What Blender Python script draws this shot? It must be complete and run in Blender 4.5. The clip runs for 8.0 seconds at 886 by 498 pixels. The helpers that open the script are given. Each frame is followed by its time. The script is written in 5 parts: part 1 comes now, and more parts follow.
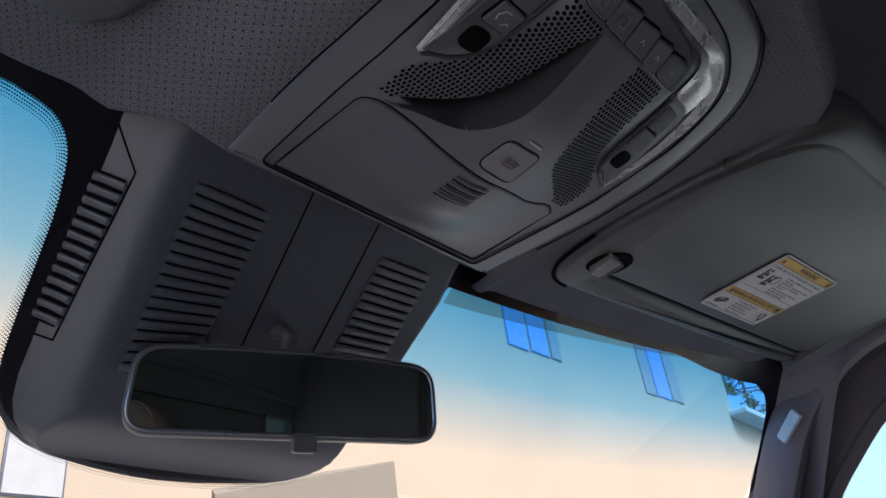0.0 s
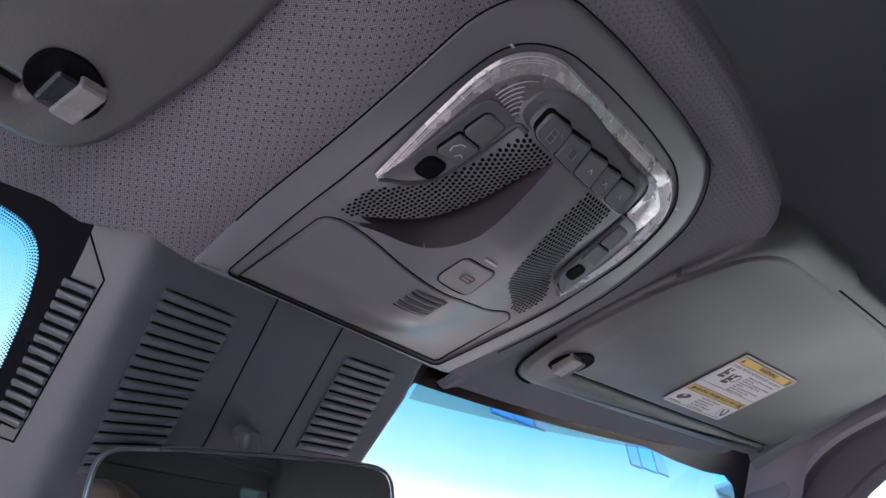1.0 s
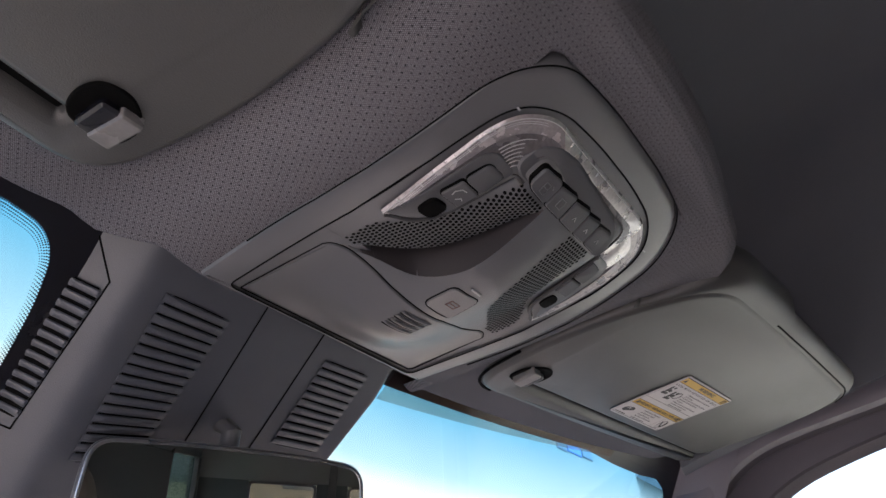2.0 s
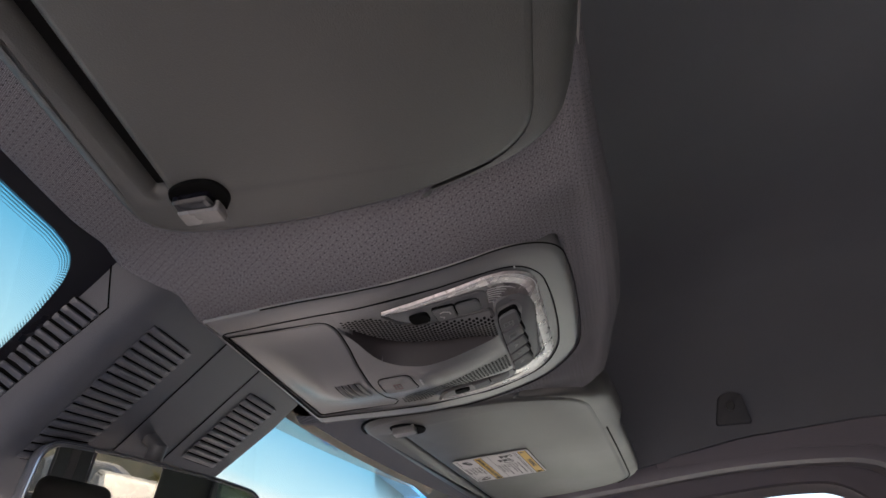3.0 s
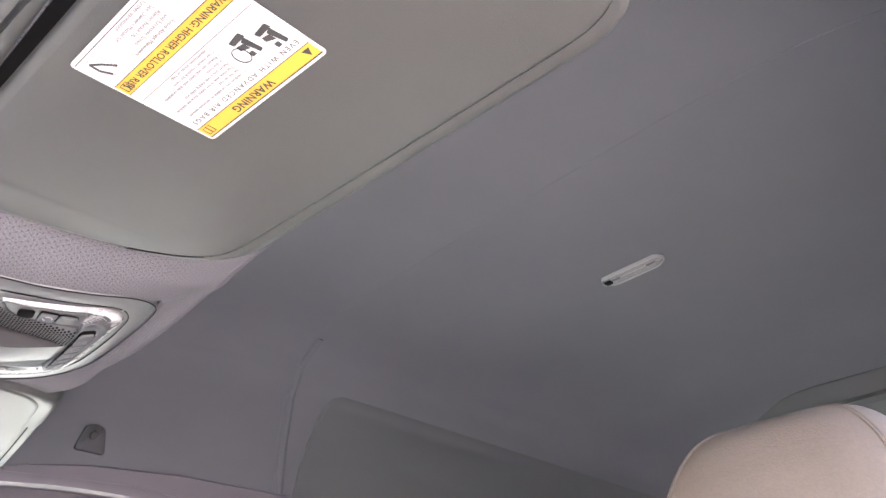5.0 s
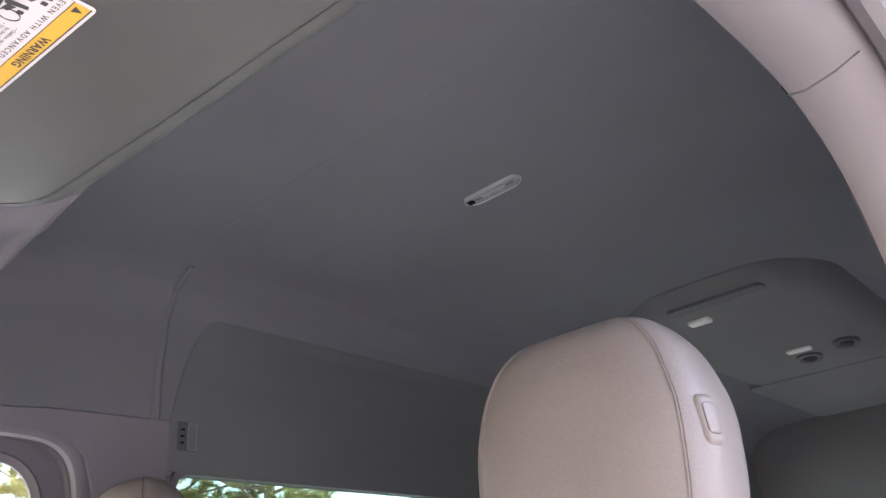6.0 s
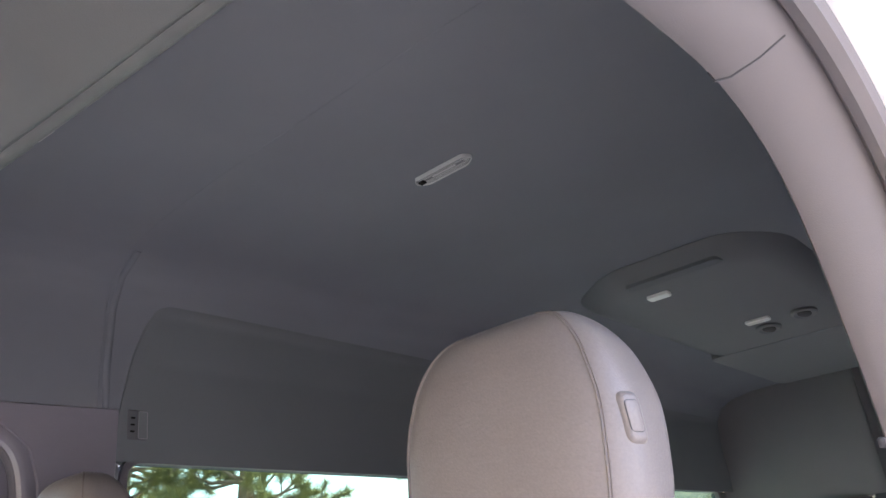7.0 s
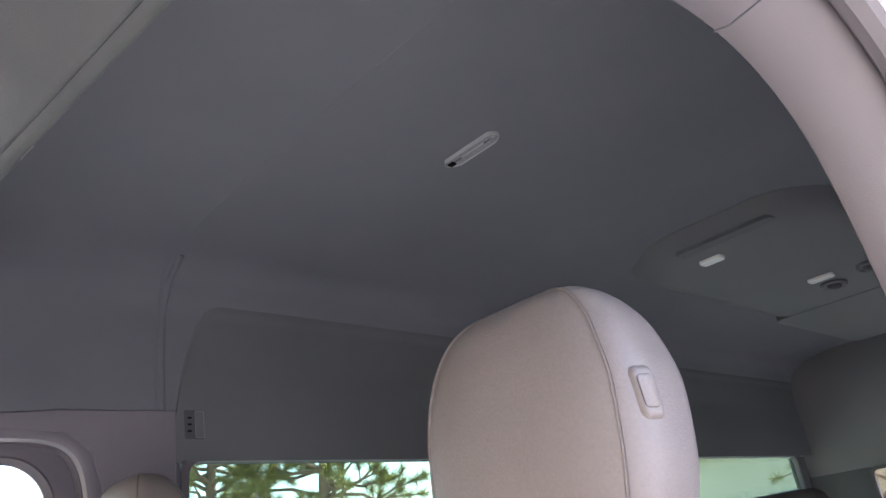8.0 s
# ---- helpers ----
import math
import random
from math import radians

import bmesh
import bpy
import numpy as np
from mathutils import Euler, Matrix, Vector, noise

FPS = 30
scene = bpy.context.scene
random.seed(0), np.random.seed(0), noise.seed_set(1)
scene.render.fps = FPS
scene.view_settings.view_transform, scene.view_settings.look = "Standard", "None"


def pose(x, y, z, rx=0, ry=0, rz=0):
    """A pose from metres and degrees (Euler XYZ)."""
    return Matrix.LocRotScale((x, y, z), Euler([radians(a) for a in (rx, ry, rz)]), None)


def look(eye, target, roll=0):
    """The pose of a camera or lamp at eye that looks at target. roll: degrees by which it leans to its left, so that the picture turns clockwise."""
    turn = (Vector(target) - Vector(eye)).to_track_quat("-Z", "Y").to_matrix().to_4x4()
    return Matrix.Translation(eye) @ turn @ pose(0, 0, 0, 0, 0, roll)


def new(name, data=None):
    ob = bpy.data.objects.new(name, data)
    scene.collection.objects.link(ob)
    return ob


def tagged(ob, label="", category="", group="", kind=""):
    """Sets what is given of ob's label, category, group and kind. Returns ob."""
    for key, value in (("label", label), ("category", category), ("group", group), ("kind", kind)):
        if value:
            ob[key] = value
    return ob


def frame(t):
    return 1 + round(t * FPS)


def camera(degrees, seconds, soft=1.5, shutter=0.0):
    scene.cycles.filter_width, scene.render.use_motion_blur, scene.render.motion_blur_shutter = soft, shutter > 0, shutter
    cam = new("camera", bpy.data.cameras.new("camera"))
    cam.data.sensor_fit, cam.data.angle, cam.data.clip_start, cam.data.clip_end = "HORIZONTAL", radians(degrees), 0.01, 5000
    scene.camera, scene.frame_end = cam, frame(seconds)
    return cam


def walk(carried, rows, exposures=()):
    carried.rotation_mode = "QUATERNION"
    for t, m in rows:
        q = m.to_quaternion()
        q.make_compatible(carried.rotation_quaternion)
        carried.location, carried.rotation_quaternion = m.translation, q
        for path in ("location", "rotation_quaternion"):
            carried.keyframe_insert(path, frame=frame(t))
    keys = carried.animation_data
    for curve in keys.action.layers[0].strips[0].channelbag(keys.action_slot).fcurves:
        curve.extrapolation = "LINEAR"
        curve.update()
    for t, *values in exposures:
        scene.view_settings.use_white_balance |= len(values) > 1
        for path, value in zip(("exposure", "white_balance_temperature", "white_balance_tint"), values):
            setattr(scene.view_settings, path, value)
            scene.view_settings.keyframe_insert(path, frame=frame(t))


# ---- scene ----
cam = camera(59.39, 8.0)
PATH = [
    (0.0, look((-0.3597, -0.0579, 0.9935), (0.0607, 0.2485, 1.2924), -8.49)),
    (0.5, look((-0.3596, -0.0759, 1.0000), (0.0505, 0.2154, 1.3270), -8.88)),
    (1.0, look((-0.3722, -0.0943, 1.0079), (0.0381, 0.1828, 1.3469), -8.50)),
    (1.2, look((-0.3786, -0.1070, 1.0117), (0.0370, 0.1709, 1.3435), -7.76)),
    (2.3, look((-0.4751, -0.0953, 1.0215), (-0.0151, 0.1319, 1.3325), -5.85)),
    (2.5, look((-0.5106, -0.0766, 1.0242), (-0.0371, 0.1275, 1.3310), -5.16)),
    (2.8, look((-0.5826, -0.0599, 1.0284), (-0.0902, 0.0957, 1.3339), -3.59)),
    (3.0, look((-0.6186, -0.0330, 1.0503), (-0.1097, 0.0756, 1.3490), -1.30)),
    (3.2, look((-0.6631, -0.0139, 1.0494), (-0.1483, 0.0506, 1.3507), 0.96)),
    (3.5, look((-0.7012, 0.0394, 1.0471), (-0.1855, 0.0241, 1.3533), 3.97)),
    (3.9, look((-0.7439, 0.1164, 1.0395), (-0.2494, -0.0070, 1.3560), 5.05)),
    (4.5, look((-0.7913, 0.1599, 0.9980), (-0.3520, -0.0741, 1.3329), 3.69)),
    (5.0, look((-0.8349, 0.2317, 0.9707), (-0.4515, -0.0987, 1.2930), 1.35)),
    (5.2, look((-0.8524, 0.2550, 0.9601), (-0.4940, -0.1162, 1.2663), -0.98)),
    (6.3, look((-0.9478, 0.1845, 0.9720), (-0.5902, -0.2240, 1.2274), -4.65)),
    (6.5, look((-0.9540, 0.1745, 0.9821), (-0.5968, -0.2365, 1.2340), -4.96)),
    (7.0, look((-0.9608, 0.1576, 0.9946), (-0.6112, -0.2670, 1.2345), -5.91)),
    (7.5, look((-0.9772, 0.1383, 0.9980), (-0.6301, -0.2928, 1.2298), -7.68)),
    (8.0, look((-0.9912, 0.1027, 0.9968), (-0.6031, -0.2914, 1.2291), -8.33)),
]
EXPOSURES = [(0, 1.83, 5750, 15), (0.5, 2.53, 5850, 19), (1, 2.98, 5850, 19), (2.3, 2.68, 6550, 20), (2.8, 2.56, 6550, 18), (3.05, 2.56, 6550, 17), (3.5, 3.53, 6150, 11),
             (4, 3.73, 6150, 12), (4.5, 4.20, 6450, 15), (5, 4.77, 6450, 18), (5.2, 4.77, 6450, 18), (6.3, 3.95, 6150, 17), (8, 3.95, 6050, 16)]
SKY, SUN = 0.15, 1.0
walk(cam, PATH, EXPOSURES)

# ---- light ----
SUN_EL, SUN_AZ = radians(50), radians(186)
world = bpy.data.worlds.new("sky")
scene.world = world
world.use_nodes = True
wn = world.node_tree.nodes
sky = wn.new("ShaderNodeTexSky")
sky.sky_type = "NISHITA"
sky.sun_disc = False
sky.sun_elevation, sky.sun_rotation = SUN_EL, SUN_AZ
sky.dust_density, sky.air_density = 5.0, 1.0
world.node_tree.links.new(sky.outputs[0], wn["Background"].inputs[0])
wn["Background"].inputs[1].default_value = SKY
sun_data = bpy.data.lights.new("sun", "SUN")
sun_data.energy, sun_data.angle, sun_data.color = SUN, radians(6), (1.0, 0.97, 0.93)
sun = new("sun", sun_data)
sun.matrix_world = look((0, 0, 0), (-math.sin(SUN_AZ) * math.cos(SUN_EL), -math.cos(SUN_AZ) * math.cos(SUN_EL), -math.sin(SUN_EL)))


# ---- materials ----
def material(name, color, rough=0.5, metal=0.0, spec=0.5, vary=0.12, grain=0.0, scale=400.0, blotch=6.0):
    """A surface with a fine grain relief and a slow change of tone."""
    m = bpy.data.materials.new(name)
    m.use_nodes = True
    nt = m.node_tree
    n, l = nt.nodes, nt.links
    b = n["Principled BSDF"]
    b.inputs["Roughness"].default_value = rough
    b.inputs["Metallic"].default_value = metal
    b.inputs["Specular IOR Level"].default_value = spec
    tc = n.new("ShaderNodeTexCoord")
    slow = n.new("ShaderNodeTexNoise")
    slow.inputs["Scale"].default_value = blotch
    slow.inputs["Detail"].default_value = 6
    l.new(tc.outputs["Object"], slow.inputs["Vector"])
    fine = n.new("ShaderNodeTexNoise")
    fine.inputs["Scale"].default_value = scale
    fine.inputs["Detail"].default_value = 3
    l.new(tc.outputs["Object"], fine.inputs["Vector"])
    mixed = n.new("ShaderNodeMath")
    mixed.operation = "ADD"
    l.new(slow.outputs["Fac"], mixed.inputs[0])
    l.new(fine.outputs["Fac"], mixed.inputs[1])
    ramp = n.new("ShaderNodeMapRange")
    ramp.inputs["From Min"].default_value, ramp.inputs["From Max"].default_value = 0.6, 1.4
    ramp.inputs["To Min"].default_value, ramp.inputs["To Max"].default_value = 1 - vary, 1 + vary
    l.new(mixed.outputs[0], ramp.inputs["Value"])
    hue = n.new("ShaderNodeHueSaturation")
    hue.inputs["Color"].default_value = (*color, 1)
    l.new(ramp.outputs[0], hue.inputs["Value"])
    l.new(hue.outputs[0], b.inputs["Base Color"])
    rr = n.new("ShaderNodeMapRange")
    rr.inputs["From Min"].default_value, rr.inputs["From Max"].default_value = 0.3, 0.7
    rr.inputs["To Min"].default_value, rr.inputs["To Max"].default_value = max(0.02, rough - 0.06), min(1, rough + 0.06)
    l.new(slow.outputs["Fac"], rr.inputs["Value"])
    l.new(rr.outputs[0], b.inputs["Roughness"])
    if grain:
        bump = n.new("ShaderNodeBump")
        bump.inputs["Strength"].default_value = grain
        bump.inputs["Distance"].default_value = 0.0006
        l.new(fine.outputs["Fac"], bump.inputs["Height"])
        l.new(bump.outputs[0], b.inputs["Normal"])
    return m


def woven(name, color, dot):
    """Knitted headliner cloth: a fine diagonal rib with rows of small dark holes."""
    m = material(name, color, 0.95, spec=0.1, vary=0.15, grain=0.0, scale=900, blotch=5)
    nt = m.node_tree
    n, l = nt.nodes, nt.links
    b = n["Principled BSDF"]
    tc = next(k for k in n if k.type == "TEX_COORD")
    hue = next(k for k in n if k.type == "HUE_SAT")
    sep = n.new("ShaderNodeSeparateXYZ")
    l.new(tc.outputs["UV"], sep.inputs[0])

    def calc(op, a, c=None):
        k = n.new("ShaderNodeMath")
        k.operation = op
        for i, v in enumerate((a, c)):
            if v is None:
                continue
            if isinstance(v, (int, float)):
                k.inputs[i].default_value = v
            else:
                l.new(v, k.inputs[i])
        return k.outputs[0]

    x, y = sep.outputs[0], sep.outputs[1]

    def cells(pitch_x, pitch_y, shift):
        u = calc("DIVIDE", x, pitch_x)
        row = calc("FLOOR", calc("DIVIDE", y, pitch_y))
        u = calc("ADD", u, calc("MULTIPLY", row, shift))
        fu = calc("SUBTRACT", calc("FRACT", u), 0.5)
        fv = calc("SUBTRACT", calc("FRACT", calc("DIVIDE", y, pitch_y)), 0.5)
        d = calc("ADD", calc("POWER", calc("MULTIPLY", fu, pitch_x), 2.0), calc("POWER", calc("MULTIPLY", fv, pitch_y), 2.0))
        return calc("SQRT", d)

    hole = calc("LESS_THAN", cells(0.0054, 0.0038, 0.41), 0.00056)
    knit = calc("MULTIPLY", cells(0.00125, 0.00095, 0.5), 1700.0)
    speck = n.new("ShaderNodeTexNoise")
    speck.inputs["Scale"].default_value = 1100
    speck.inputs["Detail"].default_value = 2
    l.new(tc.outputs["UV"], speck.inputs["Vector"])
    shade = calc("ADD", calc("SUBTRACT", 1.25, calc("MULTIPLY", knit, 0.85)), calc("MULTIPLY", calc("SUBTRACT", speck.outputs["Fac"], 0.5), 1.3))
    mul = n.new("ShaderNodeMix")
    mul.data_type, mul.blend_type = "RGBA", "MULTIPLY"
    mul.inputs[0].default_value = 1
    l.new(hue.outputs[0], mul.inputs[6])
    comb = n.new("ShaderNodeCombineColor")
    for i in range(3):
        l.new(shade, comb.inputs[i])
    l.new(comb.outputs[0], mul.inputs[7])
    mix = n.new("ShaderNodeMix")
    mix.data_type = "RGBA"
    l.new(hole, mix.inputs[0])
    l.new(mul.outputs[2], mix.inputs[6])
    mix.inputs[7].default_value = (*dot, 1)
    l.new(mix.outputs[2], b.inputs["Base Color"])
    bump = n.new("ShaderNodeBump")
    bump.inputs["Strength"].default_value = 0.5
    bump.inputs["Distance"].default_value = 0.0008
    l.new(calc("SUBTRACT", shade, calc("MULTIPLY", hole, 1.5)), bump.inputs["Height"])
    l.new(bump.outputs[0], b.inputs["Normal"])
    return m


def glass(name, clear=(0.9, 0.95, 0.93), band=None):
    """A clear pane; with a band, a blue shade deepens towards its upper edge."""
    m = bpy.data.materials.new(name)
    m.use_nodes = True
    nt = m.node_tree
    n, l = nt.nodes, nt.links
    n.remove(n["Principled BSDF"])
    out = n["Material Output"]
    tr = n.new("ShaderNodeBsdfTransparent")
    tr.inputs[0].default_value = (*clear, 1)
    gl = n.new("ShaderNodeBsdfGlossy")
    gl.inputs["Roughness"].default_value = 0.02
    fa = n.new("ShaderNodeLayerWeight")
    pw = n.new("ShaderNodeMath")
    pw.operation = "POWER"
    pw.inputs[1].default_value = 5
    l.new(fa.outputs["Facing"], pw.inputs[0])
    fr = n.new("ShaderNodeMath")
    fr.operation = "MULTIPLY_ADD"
    fr.inputs[1].default_value, fr.inputs[2].default_value = 0.9, 0.025
    l.new(pw.outputs[0], fr.inputs[0])
    mix = n.new("ShaderNodeMixShader")
    l.new(fr.outputs[0], mix.inputs[0])
    l.new(tr.outputs[0], mix.inputs[1])
    l.new(gl.outputs[0], mix.inputs[2])
    l.new(mix.outputs[0], out.inputs[0])
    if band:
        tc = n.new("ShaderNodeTexCoord")
        sep = n.new("ShaderNodeSeparateXYZ")
        l.new(tc.outputs["Object"], sep.inputs[0])
        mr = n.new("ShaderNodeMapRange")
        mr.inputs["From Min"].default_value, mr.inputs["From Max"].default_value = band[0], band[1]
        l.new(sep.outputs[2], mr.inputs["Value"])
        cr = n.new("ShaderNodeValToRGB")
        e = cr.color_ramp.elements
        e[0].position, e[0].color = 0.0, (*clear, 1)
        e[1].position, e[1].color = 1.0, (0.035, 0.27, 0.60, 1)
        mid = e.new(0.5)
        mid.color = (0.22, 0.49, 0.75, 1)
        l.new(mr.outputs[0], cr.inputs[0])
        l.new(cr.outputs[0], tr.inputs[0])
    return m


def leather(name, color):
    m = material(name, color, 0.42, spec=0.28, vary=0.1, grain=0.0, scale=300, blotch=8)
    n, l = m.node_tree.nodes, m.node_tree.links
    tc = next(k for k in n if k.type == "TEX_COORD")
    vo = n.new("ShaderNodeTexVoronoi")
    vo.inputs["Scale"].default_value = 420
    l.new(tc.outputs["Object"], vo.inputs["Vector"])
    wr = n.new("ShaderNodeTexNoise")
    wr.inputs["Scale"].default_value = 55
    wr.inputs["Detail"].default_value = 4
    wr.inputs["Distortion"].default_value = 1.2
    mp = n.new("ShaderNodeMapping")
    mp.inputs["Scale"].default_value = (0.6, 0.6, 2.2)
    l.new(tc.outputs["Object"], mp.inputs["Vector"])
    l.new(mp.outputs["Vector"], wr.inputs["Vector"])
    add = n.new("ShaderNodeMath")
    add.operation = "MULTIPLY_ADD"
    l.new(wr.outputs["Fac"], add.inputs[0])
    add.inputs[1].default_value = 1.4
    l.new(vo.outputs["Distance"], add.inputs[2])
    bump = n.new("ShaderNodeBump")
    bump.inputs["Strength"].default_value = 0.26
    bump.inputs["Distance"].default_value = 0.0006
    l.new(add.outputs[0], bump.inputs["Height"])
    l.new(bump.outputs[0], n["Principled BSDF"].inputs["Normal"])
    return m


PLASTIC = material("charcoal plastic", (0.08892, 0.09006, 0.09462), 0.33, spec=0.8, grain=0.25, scale=1500, vary=0.1)
SHROUD = material("grained shroud plastic", (0.06791, 0.07335, 0.08795), 0.36, spec=0.8, grain=0.4, scale=1300, vary=0.12)
FRAMING = material("dark bezel plastic", (0.1026, 0.1037, 0.108), 0.33, spec=0.9, grain=0.25, scale=1500)
GLOSS = material("dark satin plastic", (0.0975, 0.09945, 0.1053), 0.34, spec=0.25, grain=0.1, scale=1500)
# panel plastic darkened: the pocket's shade is put into its colour
POCKET = material("pocket plastic darkened for shade", (0.03, 0.027, 0.029), 0.4, spec=0.45, grain=0.2, scale=1500)
# same plastic as the panel, darker to paint the shadow line along the switches
RIDGE = material("ridge plastic darkened for shade", (0.04, 0.04, 0.042), 0.45, spec=0.4, grain=0.1, scale=1500)
BUTTON = material("button rubber", (0.08671, 0.0882, 0.09418), 0.55, spec=0.3, grain=0.2, scale=1800)
BLACK = material("black recess", (0.004, 0.004, 0.004), 0.8, spec=0.05)
CLOTH = woven("woven headliner cloth", (0.2171, 0.2098, 0.2282), (0.03, 0.03, 0.034))
ROOF = material("roof lining felt", (0.1425, 0.1472, 0.1615), 0.95, spec=0.1, vary=0.1, grain=0.5, scale=1200, blotch=3)
REARLINING = material("grey door lining", (0.204, 0.204, 0.21), 0.85, spec=0.2, vary=0.1, grain=0.3, scale=1000, blotch=3)
PANEL = material("dark lining panel", (0.118, 0.126, 0.132), 0.85, spec=0.2, vary=0.1, grain=0.3, scale=1000, blotch=3)
AIRUNIT = material("dark grey moulding", (0.1235, 0.1273, 0.1323), 0.7, spec=0.3, vary=0.1, grain=0.3, scale=900, blotch=3)
VINYL = material("visor vinyl", (0.05357, 0.054, 0.05266), 0.42, spec=0.55, vary=0.08, grain=0.35, scale=1100, blotch=7)
DASHTOP = material("dashboard skin paled for bounce", (0.337, 0.3159, 0.2878), 0.7, spec=0.3, vary=0.08, grain=0.4, scale=900)
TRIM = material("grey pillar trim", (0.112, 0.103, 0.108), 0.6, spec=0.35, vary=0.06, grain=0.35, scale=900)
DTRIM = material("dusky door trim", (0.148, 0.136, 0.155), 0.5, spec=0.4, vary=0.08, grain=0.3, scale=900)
SEAL = material("rubber seal", (0.108, 0.099, 0.108), 0.6, grain=0.2)
SEAM = material("dark seam", (0.032, 0.032, 0.0352), 0.9)
LEATHER = leather("taupe grey leather", (0.142, 0.1247, 0.1162))
DSEAT = material("black seat cloth", (0.064, 0.0656, 0.072), 0.9, grain=0.5, scale=700)
THREAD = material("seam thread", (0.12, 0.1, 0.09), 0.8)
WHITE = material("label paper", (0.53, 0.51, 0.51), 0.55, vary=0.03)
YELLOW = material("label yellow", (0.55, 0.335, 0.04), 0.5, vary=0.04)
INK = material("label ink", (0.036, 0.036, 0.036), 0.6)
THININK = material("thin label print", (0.153, 0.1496, 0.1496), 0.6)
GREYINK = material("label grey ink", (0.36, 0.36, 0.36), 0.6)
ICON = material("icon print", (0.1287, 0.1287, 0.1351), 0.5)
REDICON = material("faint red print", (0.12, 0.044, 0.04), 0.5)
BADGE = material("pale badge", (0.44, 0.58, 0.72), 0.4)
METAL = material("bright clip and rim glint", (0.192, 0.186, 0.1824), 0.3)
CHROME = material("polished rim", (0.35, 0.35, 0.36), 0.25, metal=0.9)
MIRROR = material("mirror silver", (0.75, 0.76, 0.75), 0.015, metal=1.0, vary=0.0)
MIRROR.node_tree.links.remove(MIRROR.node_tree.nodes["Principled BSDF"].inputs["Roughness"].links[0])
MIRROR.node_tree.nodes["Principled BSDF"].inputs["Roughness"].default_value = 0.0
LAMPWHITE = material("white lamp lens", (0.75, 0.76, 0.74), 0.25, vary=0.04)
LENS = material("clear ribbed lens", (0.4125, 0.3812, 0.3875), 0.24, metal=0.45, spec=0.5, vary=0.3, blotch=70)
# bright lamp tone; on the lens band it stands in for a highlight
LENSBRIGHT = material("bright lens and reflector metal", (0.62, 0.6, 0.59), 0.3, metal=0.7, vary=0.25, blotch=90)
LENSDARK = material("smoky lens base", (0.15, 0.14, 0.143), 0.25, metal=0.3, spec=0.5, vary=0.3, blotch=60)
LAMPRIM = material("clear lamp rim", (0.42, 0.425, 0.43), 0.15, vary=0.1)
FRIT = material("black glass border", (0.008, 0.008, 0.012), 0.3)
WINDSCREEN = glass("windscreen glass", (0.80, 0.80, 0.765), band=(1.222, 1.336))
PANE = glass("window glass", (0.84, 0.9, 0.87))
TINTED = glass("tinted window glass", (0.42, 0.52, 0.47))
REARPANE = glass("rear window glass", (0.46, 0.45, 0.40))
PAINT = material("white body paint", (0.7, 0.7, 0.72), 0.25, vary=0.03)
# floor tone raised so that it bounces light up to the roof lining
FLOORING = material("rubber floor", (0.255, 0.2465, 0.238), 0.8, grain=0.5, scale=200)
ASPHALT = material("pale worn asphalt", (0.28, 0.27, 0.252), 0.9, vary=0.25, grain=0.8, scale=60, blotch=0.3)
STUCCO = material("beige stucco", (0.336, 0.2747, 0.195), 0.9, vary=0.08, grain=0.6, scale=40, blotch=0.6)
CREAM = material("cream wall", (0.68, 0.58, 0.4), 0.9, vary=0.08, grain=0.5, scale=40, blotch=0.5)
CANOPY = material("brown-beige canopy stucco", (0.17, 0.145, 0.108), 0.9, vary=0.08, grain=0.6, scale=40, blotch=0.6)
FASCIA = material("dark roof edge", (0.07, 0.08, 0.1), 0.6)
BLUEGLASS = material("blue window glass", (0.2, 0.26, 0.4), 0.6, spec=0.08, vary=0.2)
DARKGLASS = material("dark blue window glass", (0.25, 0.23, 0.215), 0.6, spec=0.08, vary=0.2)
EDGETINT = glass("brown edge reflection", (0.72, 0.58, 0.50))
GREYGLASS = material("grey window glass", (0.3, 0.3, 0.29), 0.5)
CONCRETE = material("concrete", (0.45, 0.43, 0.4), 0.9, vary=0.15, grain=0.5, scale=80, blotch=1)
BARK = material("pine bark", (0.2625, 0.1875, 0.1438), 0.95, vary=0.3, grain=1.0, scale=30, blotch=5)
NEEDLE = material("pine needles", (0.3105, 0.2834, 0.1071), 0.75, vary=0.4, blotch=2)
CARBODY = material("silver car paint", (0.55, 0.57, 0.6), 0.25, metal=0.3)
CARDARK = material("grey car paint", (0.1, 0.11, 0.13), 0.25, metal=0.3)
CARGLASS = material("car glass", (0.03, 0.05, 0.06), 0.08)
TYRE = material("tyre", (0.02, 0.02, 0.02), 0.8)


# ---- building blocks ----
def part(name, bm, mat, parent=None, label="", smooth=True):
    me = bpy.data.meshes.new(name)
    bmesh.ops.recalc_face_normals(bm, faces=bm.faces[:])
    bm.to_mesh(me)
    bm.free()
    me.materials.append(mat)
    for p in me.polygons:
        p.use_smooth = smooth
    if smooth:
        me.set_sharp_from_angle(angle=radians(38))
    ob = new(name, me)
    if parent:
        ob.parent = parent
    if label:
        ob["label"] = label
    return ob


def thing(name, label, category, at=(0, 0, 0), group="", kind=""):
    e = new(name)
    e.empty_display_size = 0.05
    e.location = at
    bpy.context.view_layer.update()
    return tagged(e, label, category, group, kind)


def flat(x, y, h):
    return Vector((x, y, -h))


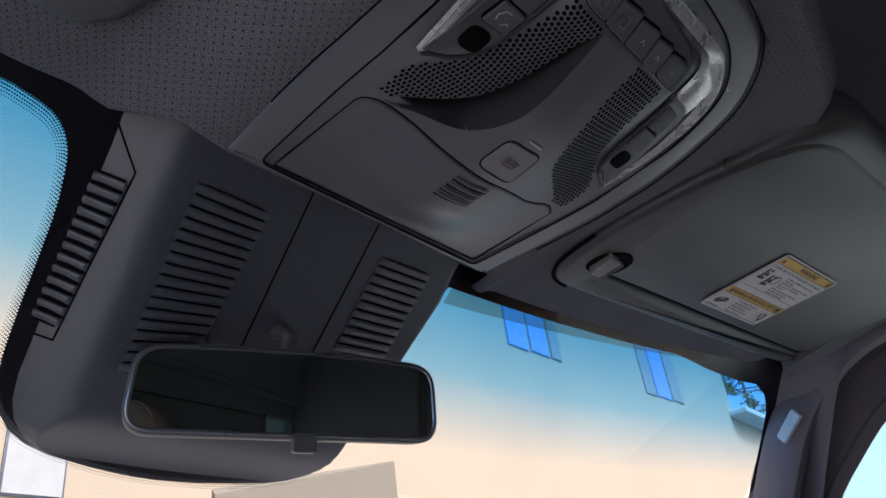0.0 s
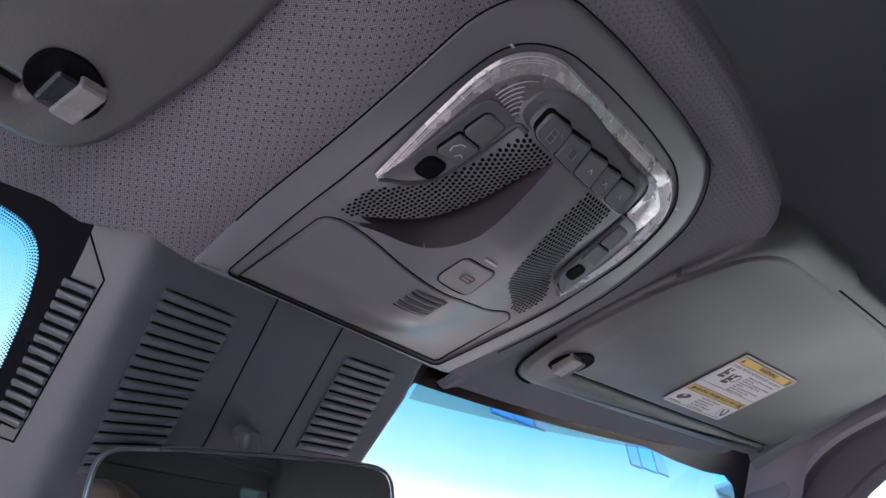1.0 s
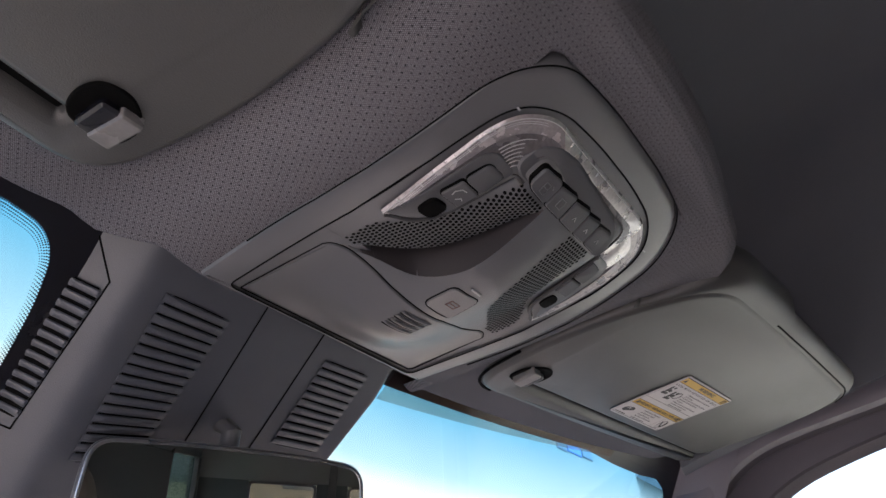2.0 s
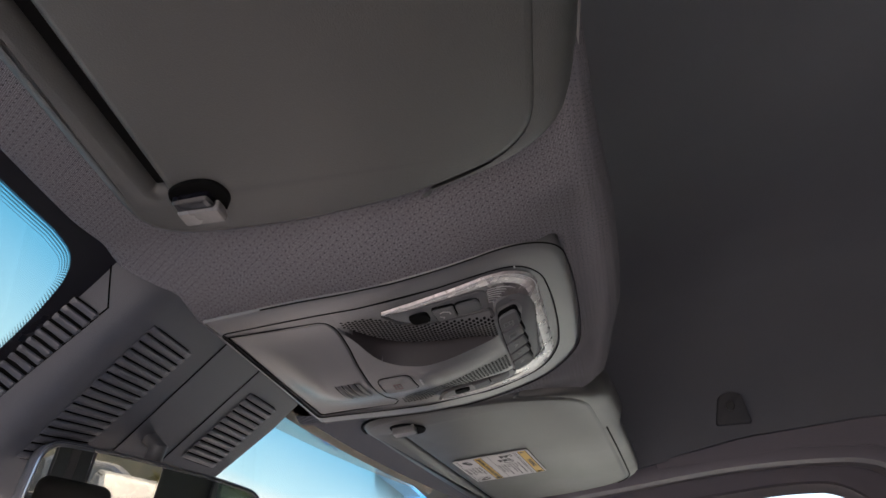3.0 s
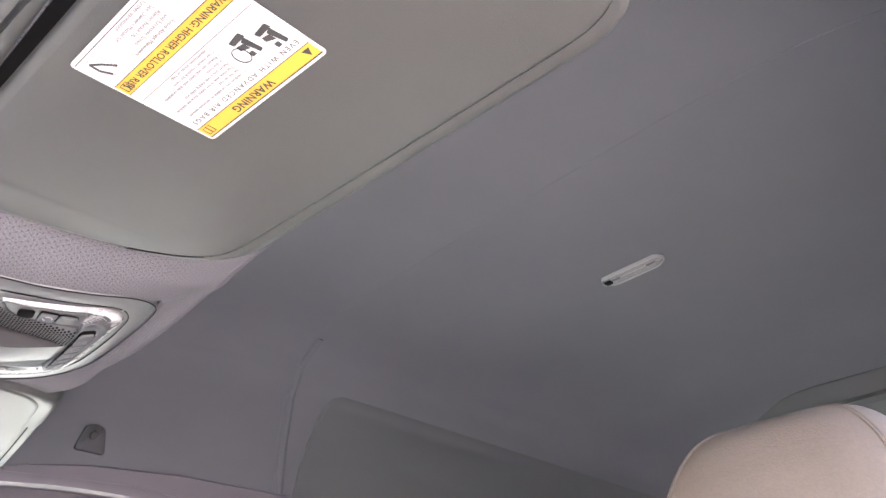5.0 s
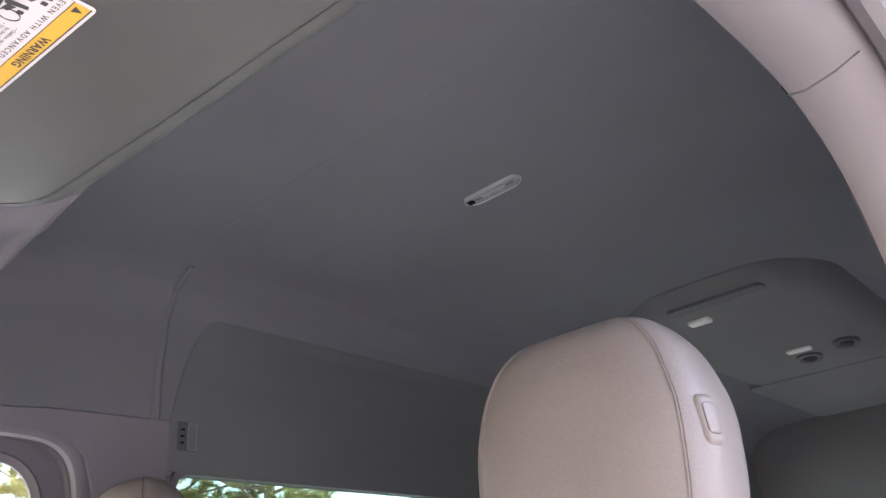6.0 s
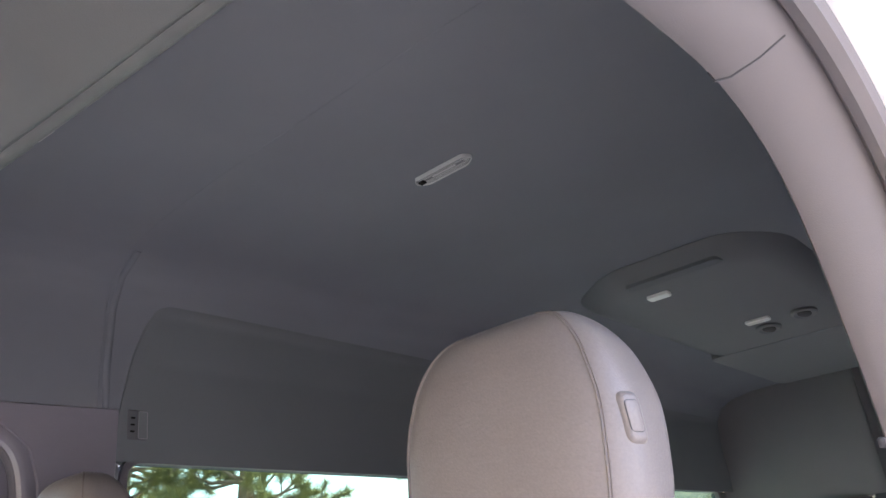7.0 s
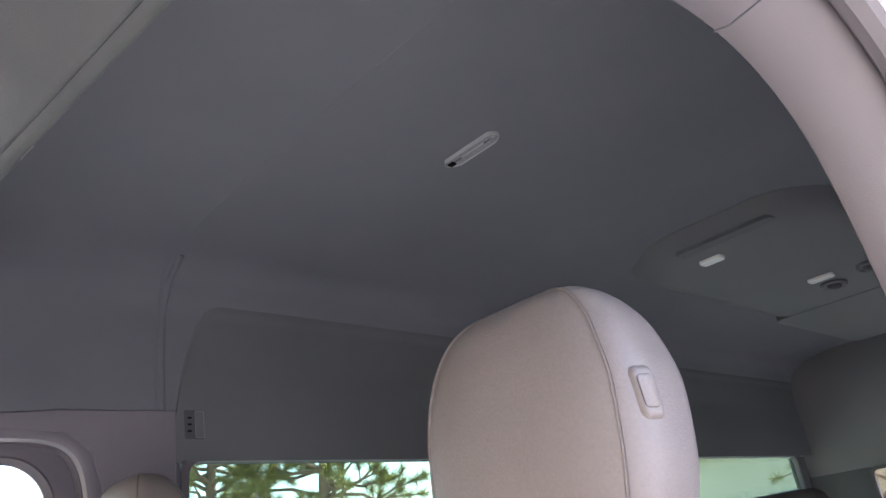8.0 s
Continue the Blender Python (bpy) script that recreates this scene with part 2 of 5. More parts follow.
def round_poly(pts, r, seg=5):
    """A closed outline with its corners rounded."""
    n, out = len(pts), []
    rr = r if isinstance(r, (list, tuple)) else [r] * n
    for i in range(n):
        p, a, b = Vector(pts[i]), Vector(pts[i - 1]), Vector(pts[(i + 1) % n])
        u, v = (a - p), (b - p)
        k = min(rr[i], u.length * 0.49, v.length * 0.49)
        s, e = p + u.normalized() * k, p + v.normalized() * k
        for j in range(seg + 1):
            t = j / seg
            out.append(s * (1 - t) ** 2 + p * 2 * t * (1 - t) + e * t * t)
    return [(q.x, q.y) for q in out]


def inset(pts, d):
    """The outline moved inwards by d."""
    n = len(pts)
    area = sum(pts[i - 1][0] * pts[i][1] - pts[i][0] * pts[i - 1][1] for i in range(n))
    sg = 1 if area > 0 else -1
    out = []
    for i in range(n):
        a, p, b = Vector(pts[i - 1]), Vector(pts[i]), Vector(pts[(i + 1) % n])
        t = (b - a)
        if t.length < 1e-9:
            out.append((p.x, p.y))
            continue
        t.normalize()
        out.append((p.x - t.y * d * sg, p.y + t.x * d * sg))
    return out


def slab(pts, rings, at=flat, bm=None, caps=(True, True)):
    """An outline swept through rings of (inset, height); at() carries x, y, height into the place."""
    bm = bm or bmesh.new()
    prev = first = None
    for d, h in rings:
        cur = [bm.verts.new(at(x, y, h)) for x, y in (inset(pts, d) if d else pts)]
        if prev:
            for i in range(len(cur)):
                bm.faces.new((prev[i - 1], prev[i], cur[i], cur[i - 1]))
        first = first or cur
        prev = cur
    if caps[0]:
        bm.faces.new(first[::-1])
    if caps[1]:
        bm.faces.new(prev)
    return bm


def sheet(nu, nv, fn, bm=None, closed=False):
    """A grid of points fn(u, v), u and v from 0 to 1."""
    bm = bm or bmesh.new()
    g = [[bm.verts.new(fn(i / nu, j / nv)) for j in range(nv + 1)] for i in range(nu + (0 if closed else 1))]
    m = len(g)
    for i in range(nu):
        for j in range(nv):
            bm.faces.new((g[i][j], g[(i + 1) % m][j], g[(i + 1) % m][j + 1], g[i][j + 1]))
    return bm


def thick(bm, d):
    """Gives an open sheet a thickness."""
    bmesh.ops.recalc_face_normals(bm, faces=bm.faces[:])
    bmesh.ops.solidify(bm, geom=bm.faces[:] + bm.edges[:] + bm.verts[:], thickness=d)
    return bm


def box(cx, cy, cz, sx, sy, sz, bevel=0.0, m=None, bm=None, seg=2):
    own = bmesh.new()
    bmesh.ops.create_cube(own, size=1)
    for v in own.verts:
        v.co = Vector((v.co.x * sx, v.co.y * sy, v.co.z * sz))
    if bevel:
        bmesh.ops.bevel(own, geom=own.edges[:], offset=bevel, segments=seg, affect="EDGES", profile=0.5)
    for v in own.verts:
        v.co += Vector((cx, cy, cz))
    if m is not None:
        own.transform(m)
    if bm is None:
        return own
    me = bpy.data.meshes.new("t")
    own.to_mesh(me)
    own.free()
    bm.from_mesh(me)
    bpy.data.meshes.remove(me)
    return bm


def tube(path, r, seg=8, bm=None, taper=None):
    bm = bm or bmesh.new()
    prev = None
    for i, p in enumerate(path):
        p = Vector(p)
        d = (Vector(path[min(i + 1, len(path) - 1)]) - Vector(path[max(i - 1, 0)])).normalized()
        a = d.orthogonal().normalized() if prev is None else (side - d * side.dot(d)).normalized()
        side = a
        b = d.cross(a)
        k = r if taper is None else r + (taper - r) * i / max(1, len(path) - 1)
        ring = [bm.verts.new(p + (a * math.cos(2 * math.pi * j / seg) + b * math.sin(2 * math.pi * j / seg)) * k) for j in range(seg)]
        if prev:
            for j in range(seg):
                bm.faces.new((prev[j - 1], prev[j], ring[j], ring[j - 1]))
        else:
            bm.faces.new(ring[::-1])
        prev = ring
    bm.faces.new(prev)
    return bm


def spline(pts, n):
    """Points evenly along a smooth curve through pts."""
    P = [Vector(p) for p in pts]
    out = []
    for k in range(n + 1):
        t = k / n * (len(P) - 1)
        i = min(int(t), len(P) - 2)
        f = t - i
        p0, p1, p2, p3 = P[max(i - 1, 0)], P[i], P[i + 1], P[min(i + 2, len(P) - 1)]
        out.append(0.5 * (2 * p1 + (p2 - p0) * f + (2 * p0 - 5 * p1 + 4 * p2 - p3) * f * f + (3 * p1 - p0 - 3 * p2 + p3) * f ** 3))
    return out


def table(x, pairs):
    """The value at x of a line through pairs."""
    return float(np.interp(x, [p[0] for p in pairs], [p[1] for p in pairs]))


def smooth(a, b, x):
    t = max(0.0, min(1.0, (x - a) / (b - a)))
    return t * t * (3 - 2 * t)


def lettering(name, text, size, mat, parent, m, label="", align="CENTER", spread=1.0, bold=0.0):
    cu = bpy.data.curves.new(name, "FONT")
    cu.body, cu.size, cu.align_x, cu.align_y = text, size, align, "CENTER"
    cu.space_character = spread
    cu.offset = bold
    cu.extrude = 0.00006
    cu.resolution_u = 2
    tmp = bpy.data.objects.new("t", cu)
    scene.collection.objects.link(tmp)
    bpy.context.view_layer.update()
    me = bpy.data.meshes.new_from_object(tmp.evaluated_get(bpy.context.evaluated_depsgraph_get()))
    bpy.data.objects.remove(tmp)
    bpy.data.curves.remove(cu)
    me.materials.clear()
    me.materials.append(mat)
    me.transform(m)
    ob = new(name, me)
    ob.parent = parent
    if label:
        ob["label"] = label
    return ob


# ---- surfaces of the cab ----
def con_z(y):
    """Height of the console's underside."""
    return 1.312 - 0.048 * y + 1.25 * max(0.0, 0.15 - y) ** 2


def con(x, y, h):
    return Vector((x, y, con_z(y) - h))


def ws_y(x, z):
    """How far forward the windscreen lies."""
    return 0.331 - 0.185 * x * x + (1.335 - z) / 0.82


def rail_z(y):
    """Height of the edge between roof lining and door-opening trim."""
    return table(y, ((-4.5, 1.45), (-0.69, 1.45), (-0.4, 1.435), (-0.26, 1.42), (-0.06, 1.385), (0.12, 1.345), (0.3, 1.29)))


def roof_top(y):
    return table(y, ((-4.5, 1.86), (-0.9, 1.862), (-0.5, 1.85), (-0.25, 1.81), (0.0, 1.72), (0.2, 1.58), (0.34, 1.42)))


def roof_point(u, y):
    """The roof lining's section at y; u from one rail to the other."""
    a = (u - 0.5) * 2
    s = 1 if a >= 0 else -1
    a = abs(a)
    sec = ((0.0, 0.0, 1.0), (0.25, 0.34, 0.995), (0.45, 0.56, 0.97), (0.6, 0.69, 0.91), (0.72, 0.765, 0.8), (0.82, 0.80, 0.62), (0.92, 0.808, 0.3), (1.0, 0.80, 0.0))
    x = float(np.interp(a, [q[0] for q in sec], [q[1] for q in sec]))
    k = float(np.interp(a, [q[0] for q in sec], [q[2] for q in sec]))
    r, t = rail_z(y), roof_top(y)
    x *= 1 - 0.1 * smooth(-0.2, 0.35, y)
    z = r + (t - r) * k
    return Vector((s * x, y, z))


# ---- the large structure ----
ys = [0.2, 0.15, 0.08, 0.0, -0.1, -0.2, -0.3, -0.4, -0.5, -0.6, -0.67, -0.72, -0.8, -1.0, -1.4, -2.0, -2.8, -3.6, -4.3]
bm = bmesh.new()
rows = [[bm.verts.new(roof_point(i / 64, y)) for i in range(65)] for y in ys]
for a in range(len(rows) - 1):
    for i in range(64):
        bm.faces.new((rows[a][i], rows[a + 1][i], rows[a + 1][i + 1], rows[a][i + 1]))
thick(bm, -0.035)
# hidden panel added to stop light leaking in between lining and windscreen
tagged(part("light_stop", box(0, 0.215, 1.49, 1.46, 0.02, 0.26), PANEL), "unseen dark panel that keeps light out above the windscreen", "panel", kind="structure")
ceiling = tagged(part("ceiling", bm, ROOF), "dark grey felt lining of the high van roof", "ceiling", kind="structure")
seam = part("seam", tube([roof_point(i / 60, -0.672) + Vector((0, 0, 0.0004)) for i in range(61)], 0.0012, 6), ROOF, ceiling)
for s in (-1, 1):
    part("welt", tube([roof_point(0.5 + s * u, -0.690) + Vector((s * 0.006, 0, 0.002)) for u in np.linspace(0.3, 0.5, 24)], 0.011, 10), ROOF, ceiling)


def side_wall(s, number):
    """A side behind the seats: lining panel with two long windows in it."""
    root = tagged(new("wall_" + ("passenger" if s > 0 else "driver")), "dark lined van side with long windows", "wall", kind="structure")

    def put(bm, name, mat, label=""):
        return part(name, bm, mat, root, label)

    x = 0.84 * s
    lining = ((1.33, 0.80), (1.45, 0.80), (1.574, 0.808), (1.70, 0.80), (1.76, 0.777), (1.83, 0.70))

    def face(u, v):
        y = -0.716 - 3.56 * u ** 1.8
        zt = 1.737 - 0.33 * max(0.0, 1 - (-0.716 - y) / 0.13) ** 2.6 if y > -0.846 else 1.737
        z = 1.334 + (zt - 1.334) * v
        rim = 0.006 * smooth(1.0, 0.95, v) * smooth(0.0, 0.03, u)
        return Vector((s * (table(z, lining) + 0.001 - rim), y, z))

    if s > 0:
        put(sheet(60, 40, face), "panel", PANEL, "dark recessed lining panel")
    else:
        put(box(-0.83, -2.5, 1.452, 0.07, 3.6, 0.03, 0.006), "ledge", PANEL)
    put(box(x + s * 0.03, -2.5, 0.62, 0.06, 3.6, 0.62, 0.01), "lower_panel", PANEL)
    wins = ((-0.757, -2.2), (-2.42, -4.2)) if s > 0 else ((-3.4, -4.2),)
    edges = [-0.7] + [v for w in wins for v in w] + [-4.28]
    for k in range(0, len(edges), 2):
        a, b = edges[k], edges[k + 1]
        put(box(x + s * 0.03, (a + b) / 2, 1.135, 0.055, abs(a - b), 0.41, 0.006), "pillar", PANEL)
    put(box(x + s * 0.032, -2.5, 1.3975, 0.05, 3.6, 0.115, 0.02), "header", PANEL)
    put(box(x + s * 0.07, -2.5, 1.62, 0.02, 3.62, 0.5, 0.008), "outer_skin", PAINT, "white painted van side")
    for a, b in wins:
        hole = round_poly([(a, 1.362), (b, 1.362), (b, 0.93), (a, 0.93)], 0.065, 8)
        bm = bmesh.new()
        slab(hole, ((0.0, 0.0), (0.0, 0.02), (0.02, 0.024), (0.02, 0.0), (0.0, 0.0)), lambda y, z, h: Vector((s * (0.842 + h), y, z)), bm, (False, False))
        fr = put(bm, "window_frame", SEAL, "black rubber window surround")
        bm = slab(inset(hole, 0.004), ((0.0, 0.0), (0.0, 0.005)), lambda y, z, h: Vector((s * (0.872 + h), y, z)))
        g = part("pane", bm, TINTED, fr)
        g.visible_shadow = False
    return root


side_wall(1, 1)
side_wall(-1, 2)

# rear doors
rear = tagged(new("wall_rear"), "dark rear doors with two windows", "wall", kind="structure")
Y = -4.3
for s in (-1, 1):
    part("upper_panel", box(s * 0.43, Y, 1.55, 0.85, 0.06, 0.66, 0.01), REARLINING, rear)
    part("lower_panel", box(s * 0.43, Y, 0.4, 0.85, 0.06, 0.9, 0.01), PANEL, rear)
    part("outer_post", box(s * 0.69, Y, 1.04, 0.32, 0.06, 0.38, 0.01), PANEL, rear)
    part("inner_post", box(s * 0.05, Y, 1.04, 0.1, 0.06, 0.38, 0.01), PANEL, rear)
    hole = round_poly([(s * 0.10, 1.222), (s * 0.53, 1.222), (s * 0.53, 0.85), (s * 0.10, 0.85)], 0.04, 5)
    fr = part("window_frame", slab(hole, ((0.0, 0.0), (0.0, 0.02), (0.015, 0.022), (0.015, 0.0)), lambda x, z, h: Vector((x, Y + 0.028 + h, z)), None, (False, False)), SEAL, rear)
    g = part("pane", slab(inset(hole, -0.01), ((0.0, 0.0), (0.0, 0.005)), lambda x, z, h: Vector((x, Y + h, z))), REARPANE, fr)
    g.visible_shadow = False

part("door_seal", box(0, Y + 0.035, 1.0, 0.05, 0.03, 1.7, 0.008), SEAL, rear)
# the floor stays out of view and serves as a bounce surface too
floor = tagged(part("floor", box(0, -2.0, -0.03, 1.76, 5.2, 0.06, 0.01), FLOORING), "unseen van floor, paled to bounce light onto the roof", "floor", kind="structure")
front = tagged(part("bulkhead", box(0, 0.98, 0.38, 1.8, 0.06, 0.8, 0.02), PANEL), "dark bulkhead under the windscreen", "bulkhead", kind="structure")
# out of view; its pale skin is set to bounce light onto the console
tagged(part("dashboard", slab(round_poly([(0.62, 0.45), (0.60, 0.78), (0.72, 0.86), (1.0, 0.84), (1.0, 0.45)], 0.05), ((0.01, 0.0), (0.0, 0.01), (0.0, 1.69), (0.01, 1.7)), lambda y, z, h: Vector((h - 0.85, y, z))), DASHTOP), "unseen dashboard below the windscreen, paled to bounce light", "dashboard", kind="structure")

# windscreen
def ws_sheet(u0, u1, z0, z1, off, nu=40, nv=24):
    def fn(u, v):
        z = z0 + (z1 - z0) * v
        x = (u0 + (u1 - u0) * u) * (0.775 + (1.33 - z) * 0.42)
        return Vector((x, ws_y(x, z) + off, z + off * 0.82))
    return sheet(nu, nv, fn)


screen = tagged(new("window_1"), "windscreen with a blue shade band and black dotted border", "windscreen", kind="structure")
g = part("pane", ws_sheet(-1.06, 1.06, 0.80, 1.35, 0.0), WINDSCREEN, screen, "glass with a blue shade band")


def on_glass(x, z, off=-0.004):
    return Vector((x, ws_y(x, z) + off * 0.634, z + off * 0.773))


# black border printed on the glass: round the sensor shroud, and in the far upper corners
EDGE = [(-0.9, 1.333), (-0.5, 1.334), (-0.235, 1.334), (-0.208, 1.331), (-0.192, 1.322), (-0.184, 1.308), (-0.178, 1.29), (-0.170, 1.25), (-0.164, 1.226), (-0.156, 1.213), (-0.143, 1.203),
        (-0.12, 1.194), (-0.07, 1.186), (-0.01, 1.183), (0.06, 1.185), (0.11, 1.191), (0.135, 1.20), (0.148, 1.215), (0.154, 1.26), (0.162, 1.31), (0.17, 1.331), (0.48, 1.337), (0.56, 1.333), (0.63, 1.326), (0.70, 1.321), (0.9, 1.318)]
EDGE = EDGE[:2] + sorted((p.x, p.z) for p in spline([(x, 0, z) for x, z in EDGE[2:-5]], 160)) + EDGE[-4:]
xs = sorted(set([x for x, _ in EDGE] + list(np.linspace(-0.9, 0.9, 121)) + list(np.linspace(-0.24, -0.14, 60)) + list(np.linspace(0.13, 0.18, 40))))
bm = bmesh.new()
cols = [[bm.verts.new(on_glass(x, 1.39 + (table(x, EDGE) - 1.39) * k / 8)) for k in range(9)] for x in xs]
for i in range(len(cols) - 1):
    for k in range(8):
        bm.faces.new((cols[i][k], cols[i + 1][k], cols[i + 1][k + 1], cols[i][k + 1]))
part("border", bm, FRIT, screen, "black printed border", False)
for s in (-1, 1):
    def corner(u, v):
        z = 1.362 - 0.504 * u
        inner = table(z, ((0.85, 0.93), (1.12, 0.92), (1.198, 0.884), (1.24, 0.849), (1.275, 0.819), (1.295, 0.80), (1.31, 0.779), (1.319, 0.75), (1.328, 0.71), (1.334, 0.67), (1.338, 0.60)))
        return on_glass(s * (inner + max(0.10 - 0.06 * smooth(1.2, 1.1, z), (0.90 - inner) * smooth(1.30, 1.315, z)) * v), z)
    part("border", sheet(60, 8, corner), FRIT, screen, "", False)
# translucent brown strip that paints in the headliner's reflection on the glass
part("edge_reflection", sheet(60, 3, lambda u, v: on_glass(0.172 + 0.44 * u, 1.345 - (0.024 - 0.012 * u) * v, -0.006)), EDGETINT, screen, "brown strip painting the headliner's reflection along the upper edge")
dots = bmesh.new()
raw = []
for (xa, za), (xb, zb) in zip(EDGE[1:150], EDGE[2:151]):
    k = max(1, int(math.hypot(xb - xa, zb - za) / 0.0005))
    raw += [Vector((xa + (xb - xa) * i / k, 0, za + (zb - za) * i / k)) for i in range(k)]
edge, gone = [raw[0]], 0.0
for a, b in zip(raw, raw[1:]):
    gone += (b - a).length
    if gone > 0.0014:
        edge.append(b)
        gone = 0.0
for k in range(1, len(edge) - 1):
    t = (edge[k + 1] - edge[k - 1]).normalized()
    nrm = Vector((-t.z, 0, t.x))
    if nrm.dot(edge[k] - Vector((-0.1, 0, 1.36))) < 0:
        nrm = -nrm
    for row in range(5):
        c = edge[k] + nrm * (0.0004 + row * 0.0013) + t * (0.0007 * (row % 2))
        r = 0.00075 - 0.0001 * row
        dots.faces.new([dots.verts.new(on_glass(c.x + r * math.cos(q * math.pi / 3), c.z + r * math.sin(q * math.pi / 3) * 0.7)) for q in range(6)])
tagged(part("border_dots", dots, FRIT, screen, "", False), kind="stuff")

# ---- front headliner, a cloth-covered shelf edge over the windscreen ----
def cloth_z(x, y):
    vis = 1.3372 - 0.065 * y + 0.009
    c = con_z(max(y, -0.03)) + 0.0018
    k = smooth(0.13, 0.215, abs(x))
    z = c * (1 - k) + vis * k - 0.004 * math.sin(math.pi * k)
    hidden = smooth(0.118, 0.1, abs(x)) * smooth(0.256, 0.24, y) * smooth(-0.016, 0.002, y)
    return z + 0.03 * smooth(0.68, 0.80, abs(x)) + 0.045 * hidden


def cloth(u, v):
    x = -0.79 + 1.58 * u
    if x < 0.19:
        yf = table(-x, ((-0.19, ws_y(0.19, 1.338) - 0.004), (-0.176, 0.29), (-0.162, 0.272), (-0.135, 0.271), (-0.115, 0.275), (0.0, 0.272), (0.115, 0.275), (0.135, 0.271), (0.162, 0.270), (0.176, 0.287), (0.19, 0.302))) if x > -0.19 else ws_y(x, 1.338) - 0.010 - 0.0066 * smooth(-0.25, -0.19, x)
    else:
        yf = ws_y(x, 1.338) - 0.004
    back = table(x, ((-0.8, -0.03), (-0.3, -0.032), (-0.2, -0.036), (-0.12, -0.042), (-0.06, -0.045), (0.0, -0.046), (0.06, -0.045), (0.12, -0.038), (0.2, -0.026), (0.225, -0.014), (0.25, 0.02), (0.8, 0.03)))
    if v < 0.06:
        k = v / 0.06
        return Vector((x, yf - 0.012 * k, cloth_z(x, yf - 0.012) + (0.012 if abs(x) > 0.125 else 0.03) * (1 - k) ** 2))
    if v < 0.7:
        k = (v - 0.06) / 0.64
        y = (yf - 0.012) * (1 - k) + back * k
        return Vector((x, y, cloth_z(x, y)))
    k = (v - 0.7) / 0.3
    z0 = cloth_z(x, back)
    prof = ((0.0, 0.0, 0.0), (0.12, -0.008, 0.006), (0.25, -0.013, 0.018), (0.4, -0.014, 0.036), (0.55, -0.010, 0.06), (0.7, 0.004, 0.085), (0.82, 0.035, 0.1), (1.0, 0.16, 0.10))
    return Vector((x, back + float(np.interp(k, [p[0] for p in prof], [p[1] for p in prof])), z0 + float(np.interp(k, [p[0] for p in prof], [p[2] for p in prof]))))


headliner = part("headliner", sheet(200, 110, cloth), CLOTH)
weave = headliner.data.uv_layers.new(name="weave")
along = [v.co.copy() for v in headliner.data.vertices]
reach = [0.0] * len(along)
for i in range(len(along)):
    reach[i] = -along[i].y if i % 111 <= 77 else reach[i - 1] + (along[i] - along[i - 1]).length
for lp in headliner.data.loops:
    weave.data[lp.index].uv = (along[lp.vertex_index].x, reach[lp.vertex_index])
tagged(headliner, "dark grey woven cloth headliner with small dark dots", "headliner", kind="structure")


# ---- overhead console ----
console = thing("overhead_console", "charcoal plastic overhead console with lamps and buttons", "console")


def sym(pts):
    return [(-x, y) for x, y in pts] + [(x, y) for x, y in pts[::-1]]


outer = round_poly(sym([(0.131, 0.262), (0.139, 0.18), (0.139, 0.08), (0.134, 0.018), (0.104, -0.013), (0.045, -0.0185)]), [0.004, 0.03, 0.03, 0.035, 0.03, 0.03] + [0.03, 0.03, 0.035, 0.03, 0.03, 0.004], 9)
inner = round_poly(sym([(0.1095, 0.256), (0.116, 0.17), (0.1165, 0.06), (0.109, 0.022), (0.077, 0.004), (0.03, 0.0)]), [0.008, 0.03, 0.02, 0.025, 0.03, 0.02] + [0.02, 0.03, 0.025, 0.02, 0.03, 0.008], 9)
bm = slab(outer, ((0.0, -0.06), (0.0, -0.004), (0.002, 0.0), (0.006, 0.0015)), con, None, (False, False))
ring_a = inset(outer, 0.006)
n = len(ring_a)
va = [bm.verts.new(con(x, y, 0.0015)) for x, y in ring_a]
vb = [bm.verts.new(con(x, y, 0.0018)) for x, y in inner]
vc = [bm.verts.new(con(x, y, -0.006)) for x, y in inset(inner, 0.0005)]
for i in range(n):
    bm.faces.new((va[i - 1], va[i], vb[i], vb[i - 1]))
    bm.faces.new((vb[i - 1], vb[i], vc[i], vc[i - 1]))
bmesh.ops.remove_doubles(bm, verts=bm.verts[:], dist=0.0001)
part("frame", bm, FRAMING, console, "broad satin bezel")
part("parting_line", tube([con(x, y, 0.001) for x, y in inset(outer, -0.0008)][10:-10], 0.0006, 6), BLACK, console)
part("gap", slab(inset(inner, 0.0004), ((0.0, -0.034), (0.0, -0.033)), con), BLACK, console)

LID_BACK = [(-0.1005, 0.178), (-0.098, 0.1735), (-0.0935, 0.171), (-0.088, 0.169), (-0.079, 0.1675), (-0.060, 0.166), (-0.041, 0.1655), (-0.019, 0.1637), (0.0, 0.1627), (0.020, 0.1625), (0.042, 0.166), (0.062, 0.1705), (0.076, 0.1705), (0.086, 0.1677), (0.094, 0.1678), (0.101, 0.172)]


def eased(y, pairs):
    """A table smoothed along its length."""
    return sum(table(y + d * 0.0016, pairs) for d in range(-5, 6)) / 11


def grille_edge(y):
    return eased(y, ((0.046, -0.031), (0.07, -0.034), (0.10, -0.0365), (0.126, -0.044), (0.144, -0.060), (0.163, -0.090)))


def pocket_edge(y):
    return eased(y, ((0.044, -0.0305), (0.065, -0.028), (0.09, -0.0262), (0.115, -0.026), (0.135, -0.0325), (0.151, -0.046), (0.158, -0.064), (0.163, -0.083)))


